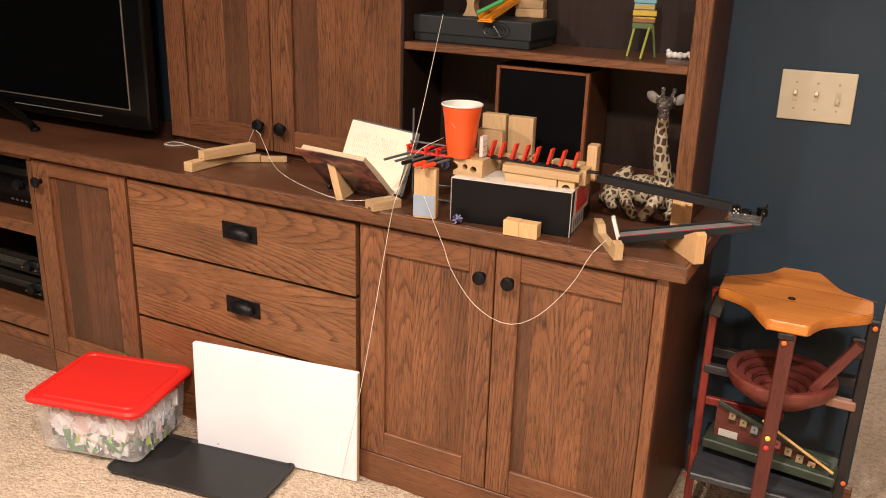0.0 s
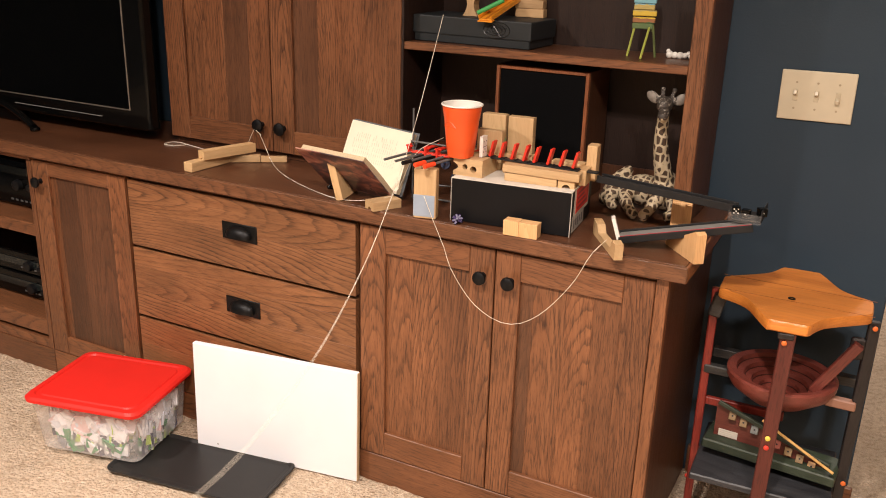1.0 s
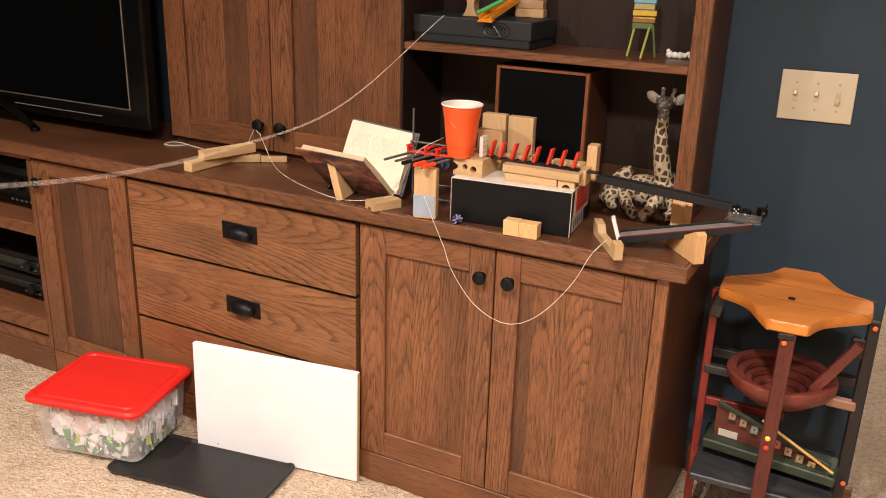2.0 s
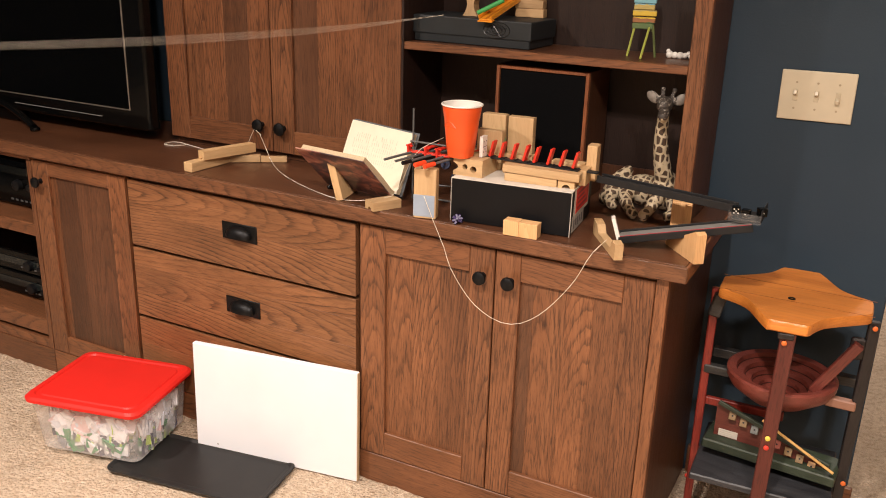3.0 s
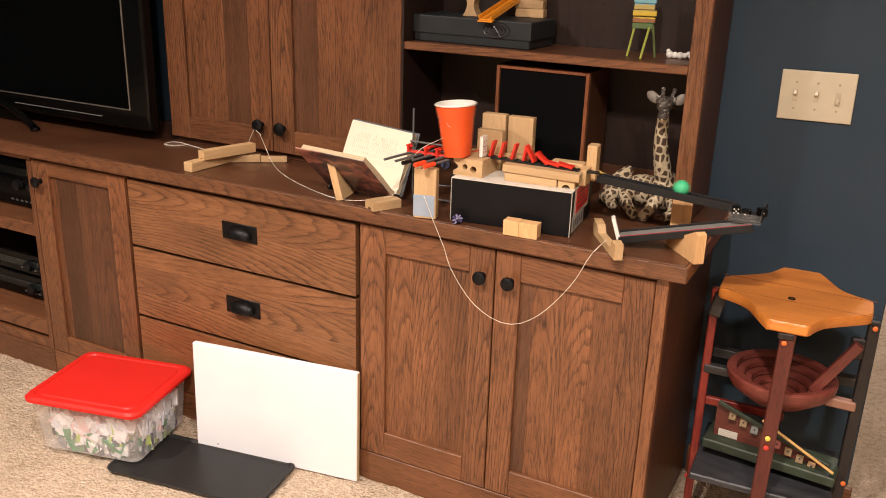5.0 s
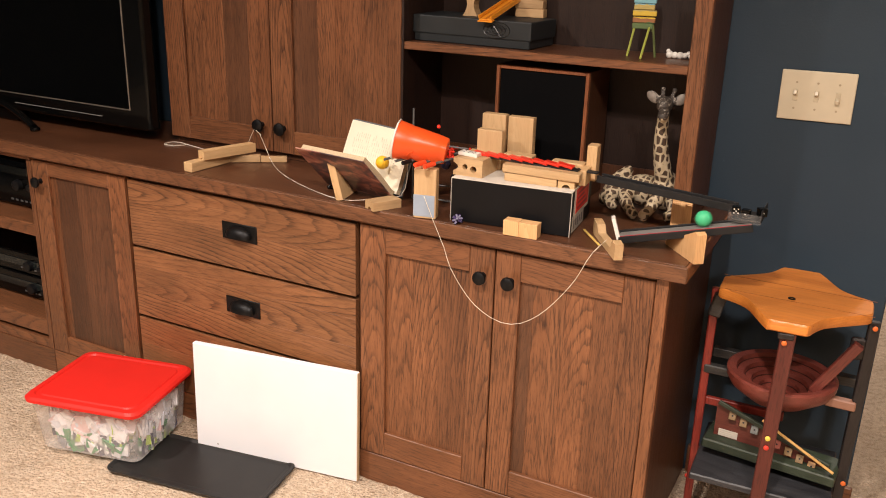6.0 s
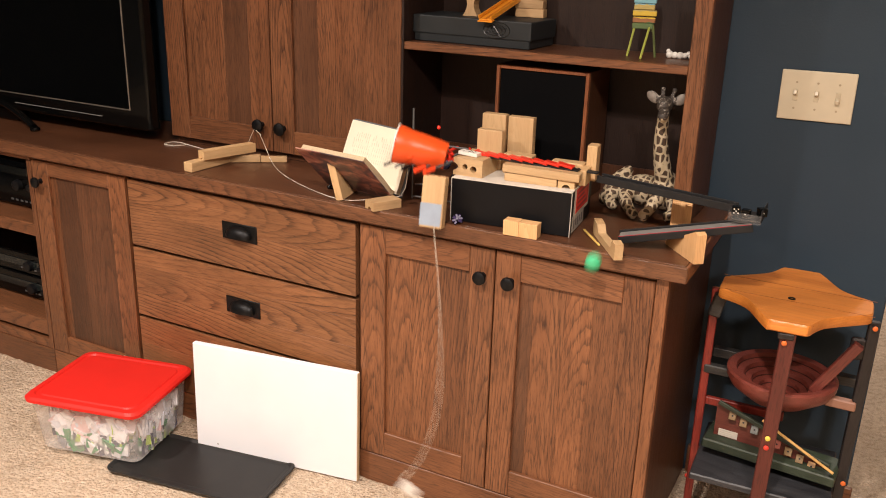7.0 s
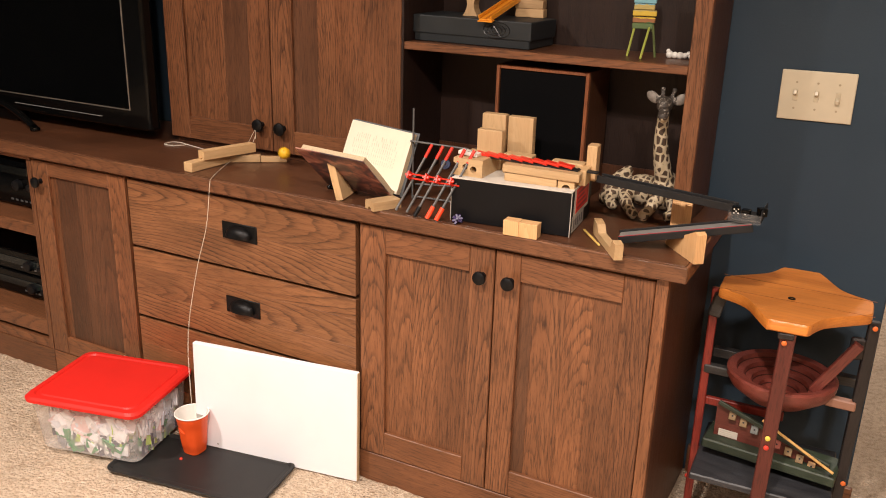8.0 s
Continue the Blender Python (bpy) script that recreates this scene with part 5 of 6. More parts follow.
# ---- the wooden marble tower ----
def marble_tower():
    c = Vector((0.985, 0.243))
    t = thing("marble_tower", "wooden marble tower with amber top and red bowl", "marble run", at=pose(c.x, c.y, 0.0) @ Matrix.Diagonal((0.985, 0.985, 0.992, 1)))
    posts = (((-0.172, 0.012), post_red, 0.0095, 0), ((0.001, -0.168), post_maroon, 0.0150, 0.9), ((0.160, -0.010), post_black, 0.0115, 0.7), ((-0.02, 0.165), post_maroon, 0.0095, 0))
    for (x, y), mat, wide, lean in posts:
        part("post", box(-wide, wide, -0.0085, 0.0085, 0.0, 0.640, 0.002), mat, t, at=pose(x, y, 0.0, 0, lean, 12))
    # the four-lobed top
    lobe = [(0.172, -0.044), (0.178, -0.030), (0.178, 0.030), (0.172, 0.044), (0.150, 0.053), (0.120, 0.068), (0.094, 0.094)]
    pts = []
    for k in range(4):
        a = radians(90 * k + 2)
        sx = 0.90 if k % 2 == 0 else 1.0
        pts += [((x * math.cos(a) - y * math.sin(a)) * sx, x * math.sin(a) + y * math.cos(a), 0.0) for x, y in lobe]
    out = smooth_path(pts + [pts[0]], 4)[:-1]
    bm = bmesh.new()
    levels = []
    for s, z in ((0.985, 0.640), (1.0, 0.643), (1.0, 0.660), (0.985, 0.664)):
        levels.append([bm.verts.new((q.x * s, q.y * s, z)) for q in out])
    for a, b in zip(levels, levels[1:]):
        for i in range(len(a)):
            bm.faces.new((a[i], a[(i + 1) % len(a)], b[(i + 1) % len(a)], b[i]))
    bm.faces.new(levels[0][::-1])
    bm.faces.new(levels[-1])
    top = part("top_board", bm, amber_wood, t, "glossy amber wooden top", True)
    for y in (-0.05, 0.045):
        part("board_joint", box(-0.165, 0.165, y, y + 0.0012, 0.6638, 0.6646, 0), tone("joint_brown", (0.30, 0.10, 0.02)), top)
    part("feed_hole", lathe([(0.004, 0), (0.0075, 0), (0.0085, 0.0008), (0.0075, 0.0016), (0.004, 0.0016), (0.004, 0.0)], 16), black_iron, top, "dark ringed hole", True, pose(-0.004, -0.034, 0.6645))
    # brackets under the top
    part("bracket", box(-0.014, 0.014, -0.013, 0.013, -0.030, 0.026, 0.003), grey_wood, t, at=pose(-0.163, 0.000, 0.606, 0, 12, 12))
    part("bracket", box(-0.016, 0.016, -0.0105, 0.0105, 0.626, 0.6392, 0.002), post_black, t, at=pose(0.006, -0.1695, 0.0, 0, 0, 12))
    part("bracket", box(-0.03, 0.0, -0.0085, 0.0085, 0.55, 0.60, 0.004), post_black, t, at=pose(0.158, -0.017, 0.0, 0, 0, 12))
    # the stepped bowl
    prof = [(0.0, 0.398), (0.030, 0.398), (0.070, 0.408), (0.112, 0.440), (0.121, 0.456), (0.122, 0.470), (0.116, 0.474), (0.106, 0.472)]
    for r, z in ((0.101, 0.4715), (0.098, 0.460), (0.082, 0.4575), (0.079, 0.446), (0.064, 0.4435), (0.061, 0.433), (0.046, 0.4305), (0.043, 0.421), (0.028, 0.4185), (0.025, 0.410), (0.0, 0.409)):
        prof.append((r, z))
    part("bowl", lathe(prof, 56), bowl_wood, t, "stepped red wooden bowl", True)
    # dark rings in the step corners paint in the shade of the grooves
    for r, z in ((0.0985, 0.4605), (0.0795, 0.4465), (0.0615, 0.4335), (0.0435, 0.4215), (0.0255, 0.4105)):
        ring = [(r * math.cos(q), r * math.sin(q), z) for q in np.linspace(0, 2 * math.pi, 49)]
        part("groove", add_tube(bmesh.new(), ring, 0.0017, 6), tone("groove_shade", (0.045, 0.010, 0.008)), t)
    part("beam", box(-0.175, 0.172, -0.012, 0.012, 0.418, 0.442, 0.002), grey_wood, t, at=pose(0, 0.128, 0.0))
    part("peg", box(0.100, 0.164, -0.011, 0.011, 0.425, 0.447, 0.003), tone("dull_peg", (0.30, 0.15, 0.10)), t, at=pose(0.0, -0.015, 0))
    part("peg", box(-0.176, -0.112, -0.011, 0.011, 0.424, 0.446, 0.003), grey_wood, t, at=pose(0.0, 0.012, 0))
    part("chute", box(-0.011, 0.011, -0.009, 0.009, 0.0, 0.150, 0.002), post_maroon, t, at=pose(0.072, -0.040, 0.462) @ pose(0, 0, 0, 0, 30, 0))
    part("crossbar", box(0.0, 0.190, -0.007, 0.007, -0.010, 0.010, 0.002), post_red, t, at=pose(-0.172, 0.022, 0.345, 0, 0, 2))
    # the chime stair
    st = part("chime_box", prism([(-0.128, 0.270), (0.135, 0.262), (0.135, 0.284), (-0.128, 0.366)], 0.0, 0.012), bowl_wood, t, at=pose(0.0, -0.030, 0, 0, 0, -4))
    part("chime_base", box(-0.150, 0.150, -0.030, 0.070, 0.222, 0.246, 0.003), green_wood, t, at=pose(0.0, -0.035, 0.034, 0, 1.0, -4))
    part("chime_rail", box(-0.135, 0.135, 0.0, 0.008, 0.0, 0.010, 0.001), green_wood, t, at=pose(0.004, -0.048, 0.330, 0, 18, -4))
    hues = (chime, chime, tone("chime_grey", (0.16, 0.17, 0.16), 0.3), tone("chime_green", (0.12, 0.20, 0.12), 0.3), tone("chime_red", (0.28, 0.08, 0.06), 0.3), chime, chime, tone("chime_tan", (0.40, 0.22, 0.08), 0.3))
    for i, mat in enumerate(hues):
        x = -0.088 + i * 0.0268
        b = part("chime_bar", box(-0.0085, 0.0085, 0.0, 0.020, -0.003, 0.003, 0.001), mat, st, at=pose(x, -0.0145, 0.336 - (x + 0.08) * 0.37, 0, 0, 0) @ pose(0, 0, 0, 62, 0, 0))
        part("chime_hole", rod((0, 0.010, 0.0028), (0, 0.010, 0.0034), 0.0022, n=8), black_plastic, b)
    part("mallet", rod((-0.02, -0.055, 0.367), (0.146, -0.086, 0.297), 0.0032, n=8), tone("pale_stick", (0.60, 0.36, 0.12)), t, "pale wooden stick")
    part("paper_label", box(-0.117, -0.072, -0.0008, -0.0002, 0.284, 0.302, 0), lid_card, t, "white paper label", at=pose(0.0, -0.0305, 0, 0, 0, -4))
    for i in range(3):
        part("print_bar", box(-0.113, -0.083 - 0.006 * (i == 2), -0.0012, -0.0008, 0.2875 + i * 0.005, 0.2892 + i * 0.005, 0), ink, t, at=pose(0.0, -0.0305, 0, 0, 0, -4))
    part("lower_shelf", box(-0.158, 0.150, -0.136, 0.130, 0.216, 0.233, 0.003), slate_wood, t, at=pose(0, 0, 0, 0, 0, 2))
    # coloured dowel ends
    for x, y, z, c, a in ((0.006, -0.1785, 0.618, (0.75, 0.16, 0.03), 12), (0.006, -0.1785, 0.392, (0.75, 0.60, 0.10), 12), (0.006, -0.1785, 0.369, (0.70, 0.05, 0.03), 12),
                          (0.170, -0.026, 0.630, (0.75, 0.16, 0.03), 12), (0.170, -0.026, 0.245, (0.75, 0.16, 0.03), 12), (-0.180, 0.0090, 0.130, (0.7, 0.05, 0.03), 12)):
        part("dowel_end", lathe([(0, 0), (0.0058, 0), (0.0055, 0.0025), (0.003, 0.004), (0, 0.0045)], 14), tone("dowel_paint", c), t, "", True, pose(x, y, z, 90, 0, 12))


marble_tower()


# ---- strings and what moves ----
def upright(base, axis):
    """A pose at base whose z runs along axis."""
    return Matrix.Translation(base) @ Vector((0, 0, 1)).rotation_difference(Vector(axis).normalized()).to_matrix().to_4x4()


def cord(name, label, pieces, step, r):
    t = thing(name, label, "string", at=pose(0, 0, 0))
    first = part("strand", rod((-0.0004, 0, 0), (step + 0.0006, 0, 0), r, n=8), twine, t)
    out = [first]
    for _ in range(pieces - 1):
        o = new("strand", first.data)
        o.parent = t
        out.append(o)
    return out, step


def run_cord(strands, step, states):
    """Lay equal strands end to end along each state's path; what is over stays at its end."""
    rows = [[] for _ in strands]
    for t, pts in states:
        path = smooth_path(pts, 6)
        acc = [0.0]
        for a, b in zip(path, path[1:]):
            acc.append(acc[-1] + (b - a).length)

        def at(s):
            s = max(0.0, min(s, acc[-1]))
            k = max(i for i in range(len(acc) - 1) if acc[i] <= s)
            return path[k].lerp(path[k + 1], (s - acc[k]) / max(1e-9, acc[k + 1] - acc[k]))

        for i in range(len(strands)):
            s = max(0.0, min(i * step, acc[-1] - step))
            a, b = at(s), at(s + step)
            rows[i].append((t, Matrix.Translation(a) @ (b - a).to_track_quat("X", "Z").to_matrix().to_4x4()))
    for o, r in zip(strands, rows):
        walk(o, r)


PULL, PULL_STEP = cord("pull_string", "thin white string hanging from the game box to the floor", 46, 0.045, 0.0008)
TIE, TIE_STEP = cord("tie_string", "thin white string tied from the propping block to the domino", 30, 0.025, 0.0007)
TUG, TUG_STEP = cord("cup_string", "thin white string lying on the worktop from knob to cup", 38, 0.027, 0.0007)


def string_loop():
    pts = [(-0.834, 0.239, HC + 0.002), (-0.828, 0.212, HC + 0.002), (-0.800, 0.212, HC + 0.002), (-0.775, 0.232, HC + 0.002), (-0.772, 0.242, HC + 0.002), (-0.792, 0.254, HC + 0.002), (-0.822, 0.252, HC + 0.002), (-0.834, 0.240, HC + 0.002)]
    bm = add_tube(bmesh.new(), smooth_path(pts, 6), 0.0012, 6)
    add_tube(bm, smooth_path([(-0.800, 0.256, HC + 0.0015), (-0.775, 0.246, HC + 0.0025), (-0.735, 0.240, HC + 0.0015), (-0.690, 0.228, HC + 0.0015), (-0.640, 0.20, HC + 0.002)], 6), 0.0012, 6)
    solid("string_loop", bm, twine, "looped white string end lying on the worktop", "string", smooth=True)


string_loop()
STICK = solid("green_stick", rod((0, 0, -0.036), (0, 0, 0.036), 0.0055, n=14), green_stick_mat, "short green painted stick tied to a string", "stick")
BEAD = ball("red_bead", red_plastic, 0.0045, "tiny red bead thrown about by the cup")

PULL_CORD = [
    (0.00, [(0.061, 0.299, 1.197), (0.113, 0.081, 0.941), (0.137, -0.048, 0.823), (0.107, -0.030, 0.745), (0.057, -0.075, 0.330), (-0.023, -0.054, 0.012), (0.068, -0.222, 0.012)]),
    (0.49, [(0.061, 0.299, 1.197), (0.113, 0.081, 0.941), (0.137, -0.048, 0.823), (0.107, -0.030, 0.745), (0.057, -0.075, 0.330), (-0.023, -0.054, 0.012), (0.068, -0.222, 0.012)]),
    (0.60, [(0.062, 0.299, 1.196), (0.107, 0.085, 0.939), (0.123, -0.045, 0.800), (0.184, -0.274, 0.551), (0.228, -0.459, 0.375), (0.242, -0.548, 0.302)]),
    (0.80, [(0.062, 0.299, 1.196), (0.114, 0.066, 0.943), (0.132, -0.074, 0.811), (0.180, -0.336, 0.578), (0.197, -0.572, 0.419), (0.199, -0.661, 0.371)]),
]
PULL_CORD += [
    (1.00, [(0.062, 0.299, 1.196), (0.119, 0.051, 0.947), (0.145, -0.099, 0.814), (0.162, -0.239, 0.704), (0.172, -0.429, 0.581), (0.164, -0.643, 0.482), (0.148, -0.802, 0.442)]),
    (1.20, [(0.063, 0.299, 1.194), (0.092, 0.057, 0.956), (0.091, -0.068, 0.853), (0.082, -0.204, 0.755), (0.051, -0.482, 0.594), (0.003, -0.729, 0.512), (-0.027, -0.938, 0.475)]),
    (1.40, [(0.063, 0.299, 1.194), (0.073, 0.062, 0.966), (0.046, -0.116, 0.838), (-0.011, -0.342, 0.715), (-0.077, -0.562, 0.635), (-0.148, -0.769, 0.607), (-0.200, -0.976, 0.602)]),
    (1.50, [(0.063, 0.299, 1.194), (0.049, 0.063, 0.990), (0.016, -0.092, 0.887), (-0.030, -0.256, 0.802), (-0.097, -0.487, 0.707), (-0.164, -0.688, 0.670), (-0.236, -0.971, 0.662)]),
]
PULL_CORD += [
    (1.60, [(0.063, 0.299, 1.194), (0.036, 0.038, 0.986), (-0.016, -0.190, 0.852), (-0.080, -0.381, 0.783), (-0.146, -0.571, 0.741), (-0.223, -0.812, 0.734), (-0.251, -0.947, 0.741)]),
    (1.70, [(0.063, 0.299, 1.194), (0.010, -0.000, 0.982), (-0.047, -0.229, 0.862), (-0.114, -0.427, 0.802), (-0.180, -0.619, 0.775), (-0.234, -0.797, 0.778), (-0.260, -0.933, 0.789)]),
    (2.00, [(0.063, 0.299, 1.194), (-0.032, -0.031, 1.002), (-0.146, -0.292, 0.937), (-0.239, -0.519, 0.917), (-0.308, -0.717, 0.929), (-0.341, -0.853, 0.945)]),
    (2.40, [(0.062, 0.299, 1.195), (-0.073, 0.033, 1.134), (-0.199, -0.216, 1.122), (-0.293, -0.443, 1.125), (-0.356, -0.648, 1.141), (-0.381, -0.789, 1.158)]),
]
PULL_CORD += [
    (2.80, [(0.062, 0.299, 1.196), (-0.096, 0.069, 1.246), (-0.230, -0.166, 1.283), (-0.328, -0.388, 1.306), (-0.391, -0.592, 1.325), (-0.415, -0.735, 1.339)]),
    (3.00, [(0.062, 0.299, 1.195), (-0.082, 0.047, 1.171), (-0.208, -0.202, 1.161), (-0.301, -0.431, 1.161), (-0.362, -0.640, 1.168), (-0.384, -0.784, 1.176)]),
    (3.10, [(0.095, 0.282, 1.199), (0.054, 0.185, 1.155), (-0.013, 0.037, 1.100), (-0.091, -0.121, 1.062), (-0.198, -0.346, 1.036), (-0.328, -0.685, 1.040), (-0.361, -0.821, 1.052)]),
    (3.20, [(0.102, 0.202, 1.199), (0.067, 0.121, 1.150), (0.044, 0.019, 1.068), (-0.027, -0.171, 0.955), (-0.129, -0.441, 0.821), (-0.220, -0.696, 0.729), (-0.290, -0.934, 0.673)]),
]
PULL_CORD += [
    (3.30, [(0.101, 0.037, 1.084), (0.078, -0.048, 1.016), (0.042, -0.196, 0.900), (-0.041, -0.429, 0.761), (-0.142, -0.636, 0.696), (-0.235, -0.812, 0.680), (-0.290, -0.934, 0.673)]),
    (3.40, [(0.145, -0.121, 0.930), (0.117, -0.255, 0.814), (0.081, -0.407, 0.693), (0.032, -0.559, 0.595), (-0.049, -0.745, 0.517), (-0.118, -0.938, 0.442)]),
    (3.50, [(-0.038, -0.030, 0.520), (-0.143, -0.035, 0.323), (-0.176, -0.411, 0.012), (-0.201, -0.585, 0.012), (-0.250, -0.771, 0.012)]),
    (3.60, [(-0.093, -0.388, 0.012), (-0.072, -0.490, 0.012), (-0.071, -0.632, 0.012), (-0.113, -0.748, 0.012), (-0.175, -0.900, 0.012)]),
    (8.00, [(-0.093, -0.388, 0.012), (-0.072, -0.490, 0.012), (-0.071, -0.632, 0.012), (-0.113, -0.748, 0.012), (-0.175, -0.900, 0.012)]),
]
TIE_CORD = [
    (0.00, [(0.193, -0.024, 0.822), (0.224, -0.031, 0.766), (0.252, -0.034, 0.715), (0.275, -0.034, 0.660), (0.336, -0.034, 0.589), (0.415, -0.034, 0.561), (0.488, -0.034, 0.596), (0.560, -0.034, 0.685), (0.597, -0.034, 0.760), (0.618, 0.000, 0.788)]),
    (6.40, [(0.193, -0.024, 0.822), (0.224, -0.031, 0.766), (0.252, -0.034, 0.715), (0.275, -0.034, 0.660), (0.336, -0.034, 0.589), (0.415, -0.034, 0.561), (0.488, -0.034, 0.596), (0.560, -0.034, 0.685), (0.597, -0.034, 0.760), (0.618, 0.000, 0.788)]),
    (6.50, [(0.193, -0.024, 0.822), (0.224, -0.031, 0.766), (0.252, -0.034, 0.715), (0.274, -0.032, 0.659), (0.334, -0.029, 0.585), (0.412, -0.027, 0.553), (0.485, -0.025, 0.584), (0.562, -0.022, 0.682), (0.618, -0.020, 0.788)]),
]
TIE_CORD += [
    (6.60, [(0.193, -0.024, 0.822), (0.224, -0.031, 0.766), (0.252, -0.034, 0.710), (0.282, -0.045, 0.651), (0.355, -0.056, 0.560), (0.464, -0.068, 0.549), (0.552, -0.079, 0.586), (0.621, -0.090, 0.723)]),
    (6.70, [(0.193, -0.024, 0.822), (0.224, -0.031, 0.766), (0.252, -0.034, 0.710), (0.285, -0.051, 0.640), (0.369, -0.068, 0.540), (0.449, -0.086, 0.491), (0.534, -0.103, 0.511), (0.599, -0.120, 0.549)]),
    (6.80, [(0.193, -0.024, 0.822), (0.224, -0.031, 0.766), (0.252, -0.034, 0.697), (0.313, -0.058, 0.565), (0.410, -0.082, 0.415), (0.495, -0.106, 0.322), (0.573, -0.130, 0.266)]),
    (6.90, [(0.221, -0.040, 0.825), (0.240, -0.050, 0.772), (0.284, -0.060, 0.587), (0.378, -0.110, 0.317), (0.444, -0.160, 0.158)]),
]
TIE_CORD += [
    (7.00, [(0.227, -0.050, 0.804), (0.240, -0.060, 0.756), (0.272, -0.080, 0.564), (0.294, -0.120, 0.357), (0.274, -0.160, 0.237), (0.248, -0.200, 0.193)]),
    (7.10, [(0.221, -0.080, 0.678), (0.223, -0.090, 0.632), (0.189, -0.100, 0.510), (0.152, -0.150, 0.360), (0.055, -0.200, 0.124)]),
    (7.20, [(0.212, -0.100, 0.443), (0.214, -0.110, 0.374), (0.166, -0.120, 0.258), (0.044, -0.160, 0.122), (-0.083, -0.200, 0.086)]),
    (7.30, [(0.313, -0.249, 0.012), (0.272, -0.294, 0.012), (0.206, -0.310, 0.012), (0.069, -0.295, 0.012), (-0.036, -0.331, 0.012)]),
    (8.00, [(0.313, -0.249, 0.012), (0.272, -0.294, 0.012), (0.206, -0.310, 0.012), (0.069, -0.295, 0.012), (-0.036, -0.331, 0.012)]),
]
CUP_CORD = [
    (0.00, [(-0.524, 0.235, 0.808), (-0.488, 0.226, 0.854), (-0.455, 0.225, 0.802), (-0.417, 0.200, 0.775), (-0.321, 0.125, 0.767), (-0.170, 0.043, 0.767), (-0.045, 0.009, 0.767), (0.054, 0.019, 0.785), (0.085, 0.040, 0.803), (0.144, 0.020, 0.906), (0.221, 0.010, 0.955)]),
    (5.00, [(-0.524, 0.235, 0.808), (-0.488, 0.226, 0.854), (-0.455, 0.225, 0.802), (-0.417, 0.200, 0.775), (-0.321, 0.125, 0.767), (-0.170, 0.043, 0.767), (-0.045, 0.009, 0.767), (0.054, 0.019, 0.785), (0.085, 0.040, 0.803), (0.144, 0.020, 0.906), (0.221, 0.010, 0.955)]),
]
CUP_CORD += [
    (5.50, [(-0.524, 0.235, 0.808), (-0.488, 0.226, 0.854), (-0.455, 0.225, 0.802), (-0.417, 0.200, 0.775), (-0.321, 0.125, 0.767), (-0.170, 0.043, 0.767), (-0.045, 0.009, 0.767), (0.054, 0.019, 0.785), (0.081, 0.055, 0.784), (0.103, 0.050, 0.815), (0.125, 0.020, 0.880)]),
    (7.00, [(-0.524, 0.235, 0.808), (-0.488, 0.226, 0.854), (-0.455, 0.225, 0.802), (-0.417, 0.200, 0.775), (-0.321, 0.125, 0.767), (-0.170, 0.043, 0.767), (-0.045, 0.009, 0.767), (0.054, 0.019, 0.785), (0.081, 0.055, 0.784), (0.103, 0.050, 0.815), (0.125, 0.020, 0.880)]),
]
CUP_CORD += [
    (7.20, [(-0.524, 0.235, 0.808), (-0.488, 0.226, 0.854), (-0.455, 0.225, 0.802), (-0.417, 0.200, 0.775), (-0.321, 0.125, 0.767), (-0.170, 0.043, 0.767), (-0.045, 0.009, 0.767), (0.054, 0.019, 0.785), (0.081, 0.055, 0.784), (0.117, 0.020, 0.810), (0.168, -0.020, 0.841)]),
    (7.40, [(-0.524, 0.235, 0.808), (-0.488, 0.226, 0.854), (-0.455, 0.225, 0.802), (-0.417, 0.200, 0.775), (-0.321, 0.125, 0.767), (-0.170, 0.043, 0.767), (-0.045, 0.009, 0.767), (0.054, 0.019, 0.785), (0.104, 0.000, 0.785), (0.106, -0.029, 0.749), (0.137, -0.080, 0.730)]),
]
CUP_CORD += [
    (7.50, [(-0.524, 0.235, 0.808), (-0.488, 0.226, 0.854), (-0.455, 0.225, 0.802), (-0.417, 0.200, 0.775), (-0.321, 0.125, 0.767), (-0.170, 0.043, 0.767), (-0.045, 0.009, 0.767), (0.057, 0.027, 0.785), (0.112, 0.000, 0.775), (0.091, -0.029, 0.752), (0.084, -0.080, 0.693), (0.086, -0.120, 0.622)]),
    (7.60, [(-0.524, 0.235, 0.808), (-0.488, 0.226, 0.854), (-0.455, 0.225, 0.802), (-0.417, 0.200, 0.775), (-0.321, 0.125, 0.767), (-0.191, 0.061, 0.767), (-0.036, -0.029, 0.747), (-0.012, -0.080, 0.588), (0.035, -0.150, 0.419)]),
]
CUP_CORD += [
    (7.70, [(-0.524, 0.235, 0.808), (-0.488, 0.226, 0.854), (-0.468, 0.220, 0.801), (-0.426, 0.151, 0.767), (-0.295, -0.029, 0.771), (-0.252, -0.040, 0.678), (-0.200, -0.070, 0.591), (-0.089, -0.130, 0.409), (-0.010, -0.190, 0.178)]),
    (7.80, [(-0.524, 0.235, 0.808), (-0.488, 0.226, 0.854), (-0.464, 0.220, 0.802), (-0.426, 0.151, 0.767), (-0.315, -0.029, 0.769), (-0.309, -0.040, 0.721), (-0.273, -0.090, 0.537), (-0.195, -0.180, 0.221)]),
    (7.90, [(-0.524, 0.235, 0.808), (-0.488, 0.226, 0.854), (-0.502, 0.220, 0.803), (-0.520, 0.141, 0.767), (-0.406, -0.029, 0.769), (-0.428, -0.050, 0.658), (-0.427, -0.080, 0.549), (-0.380, -0.170, 0.170)]),
]
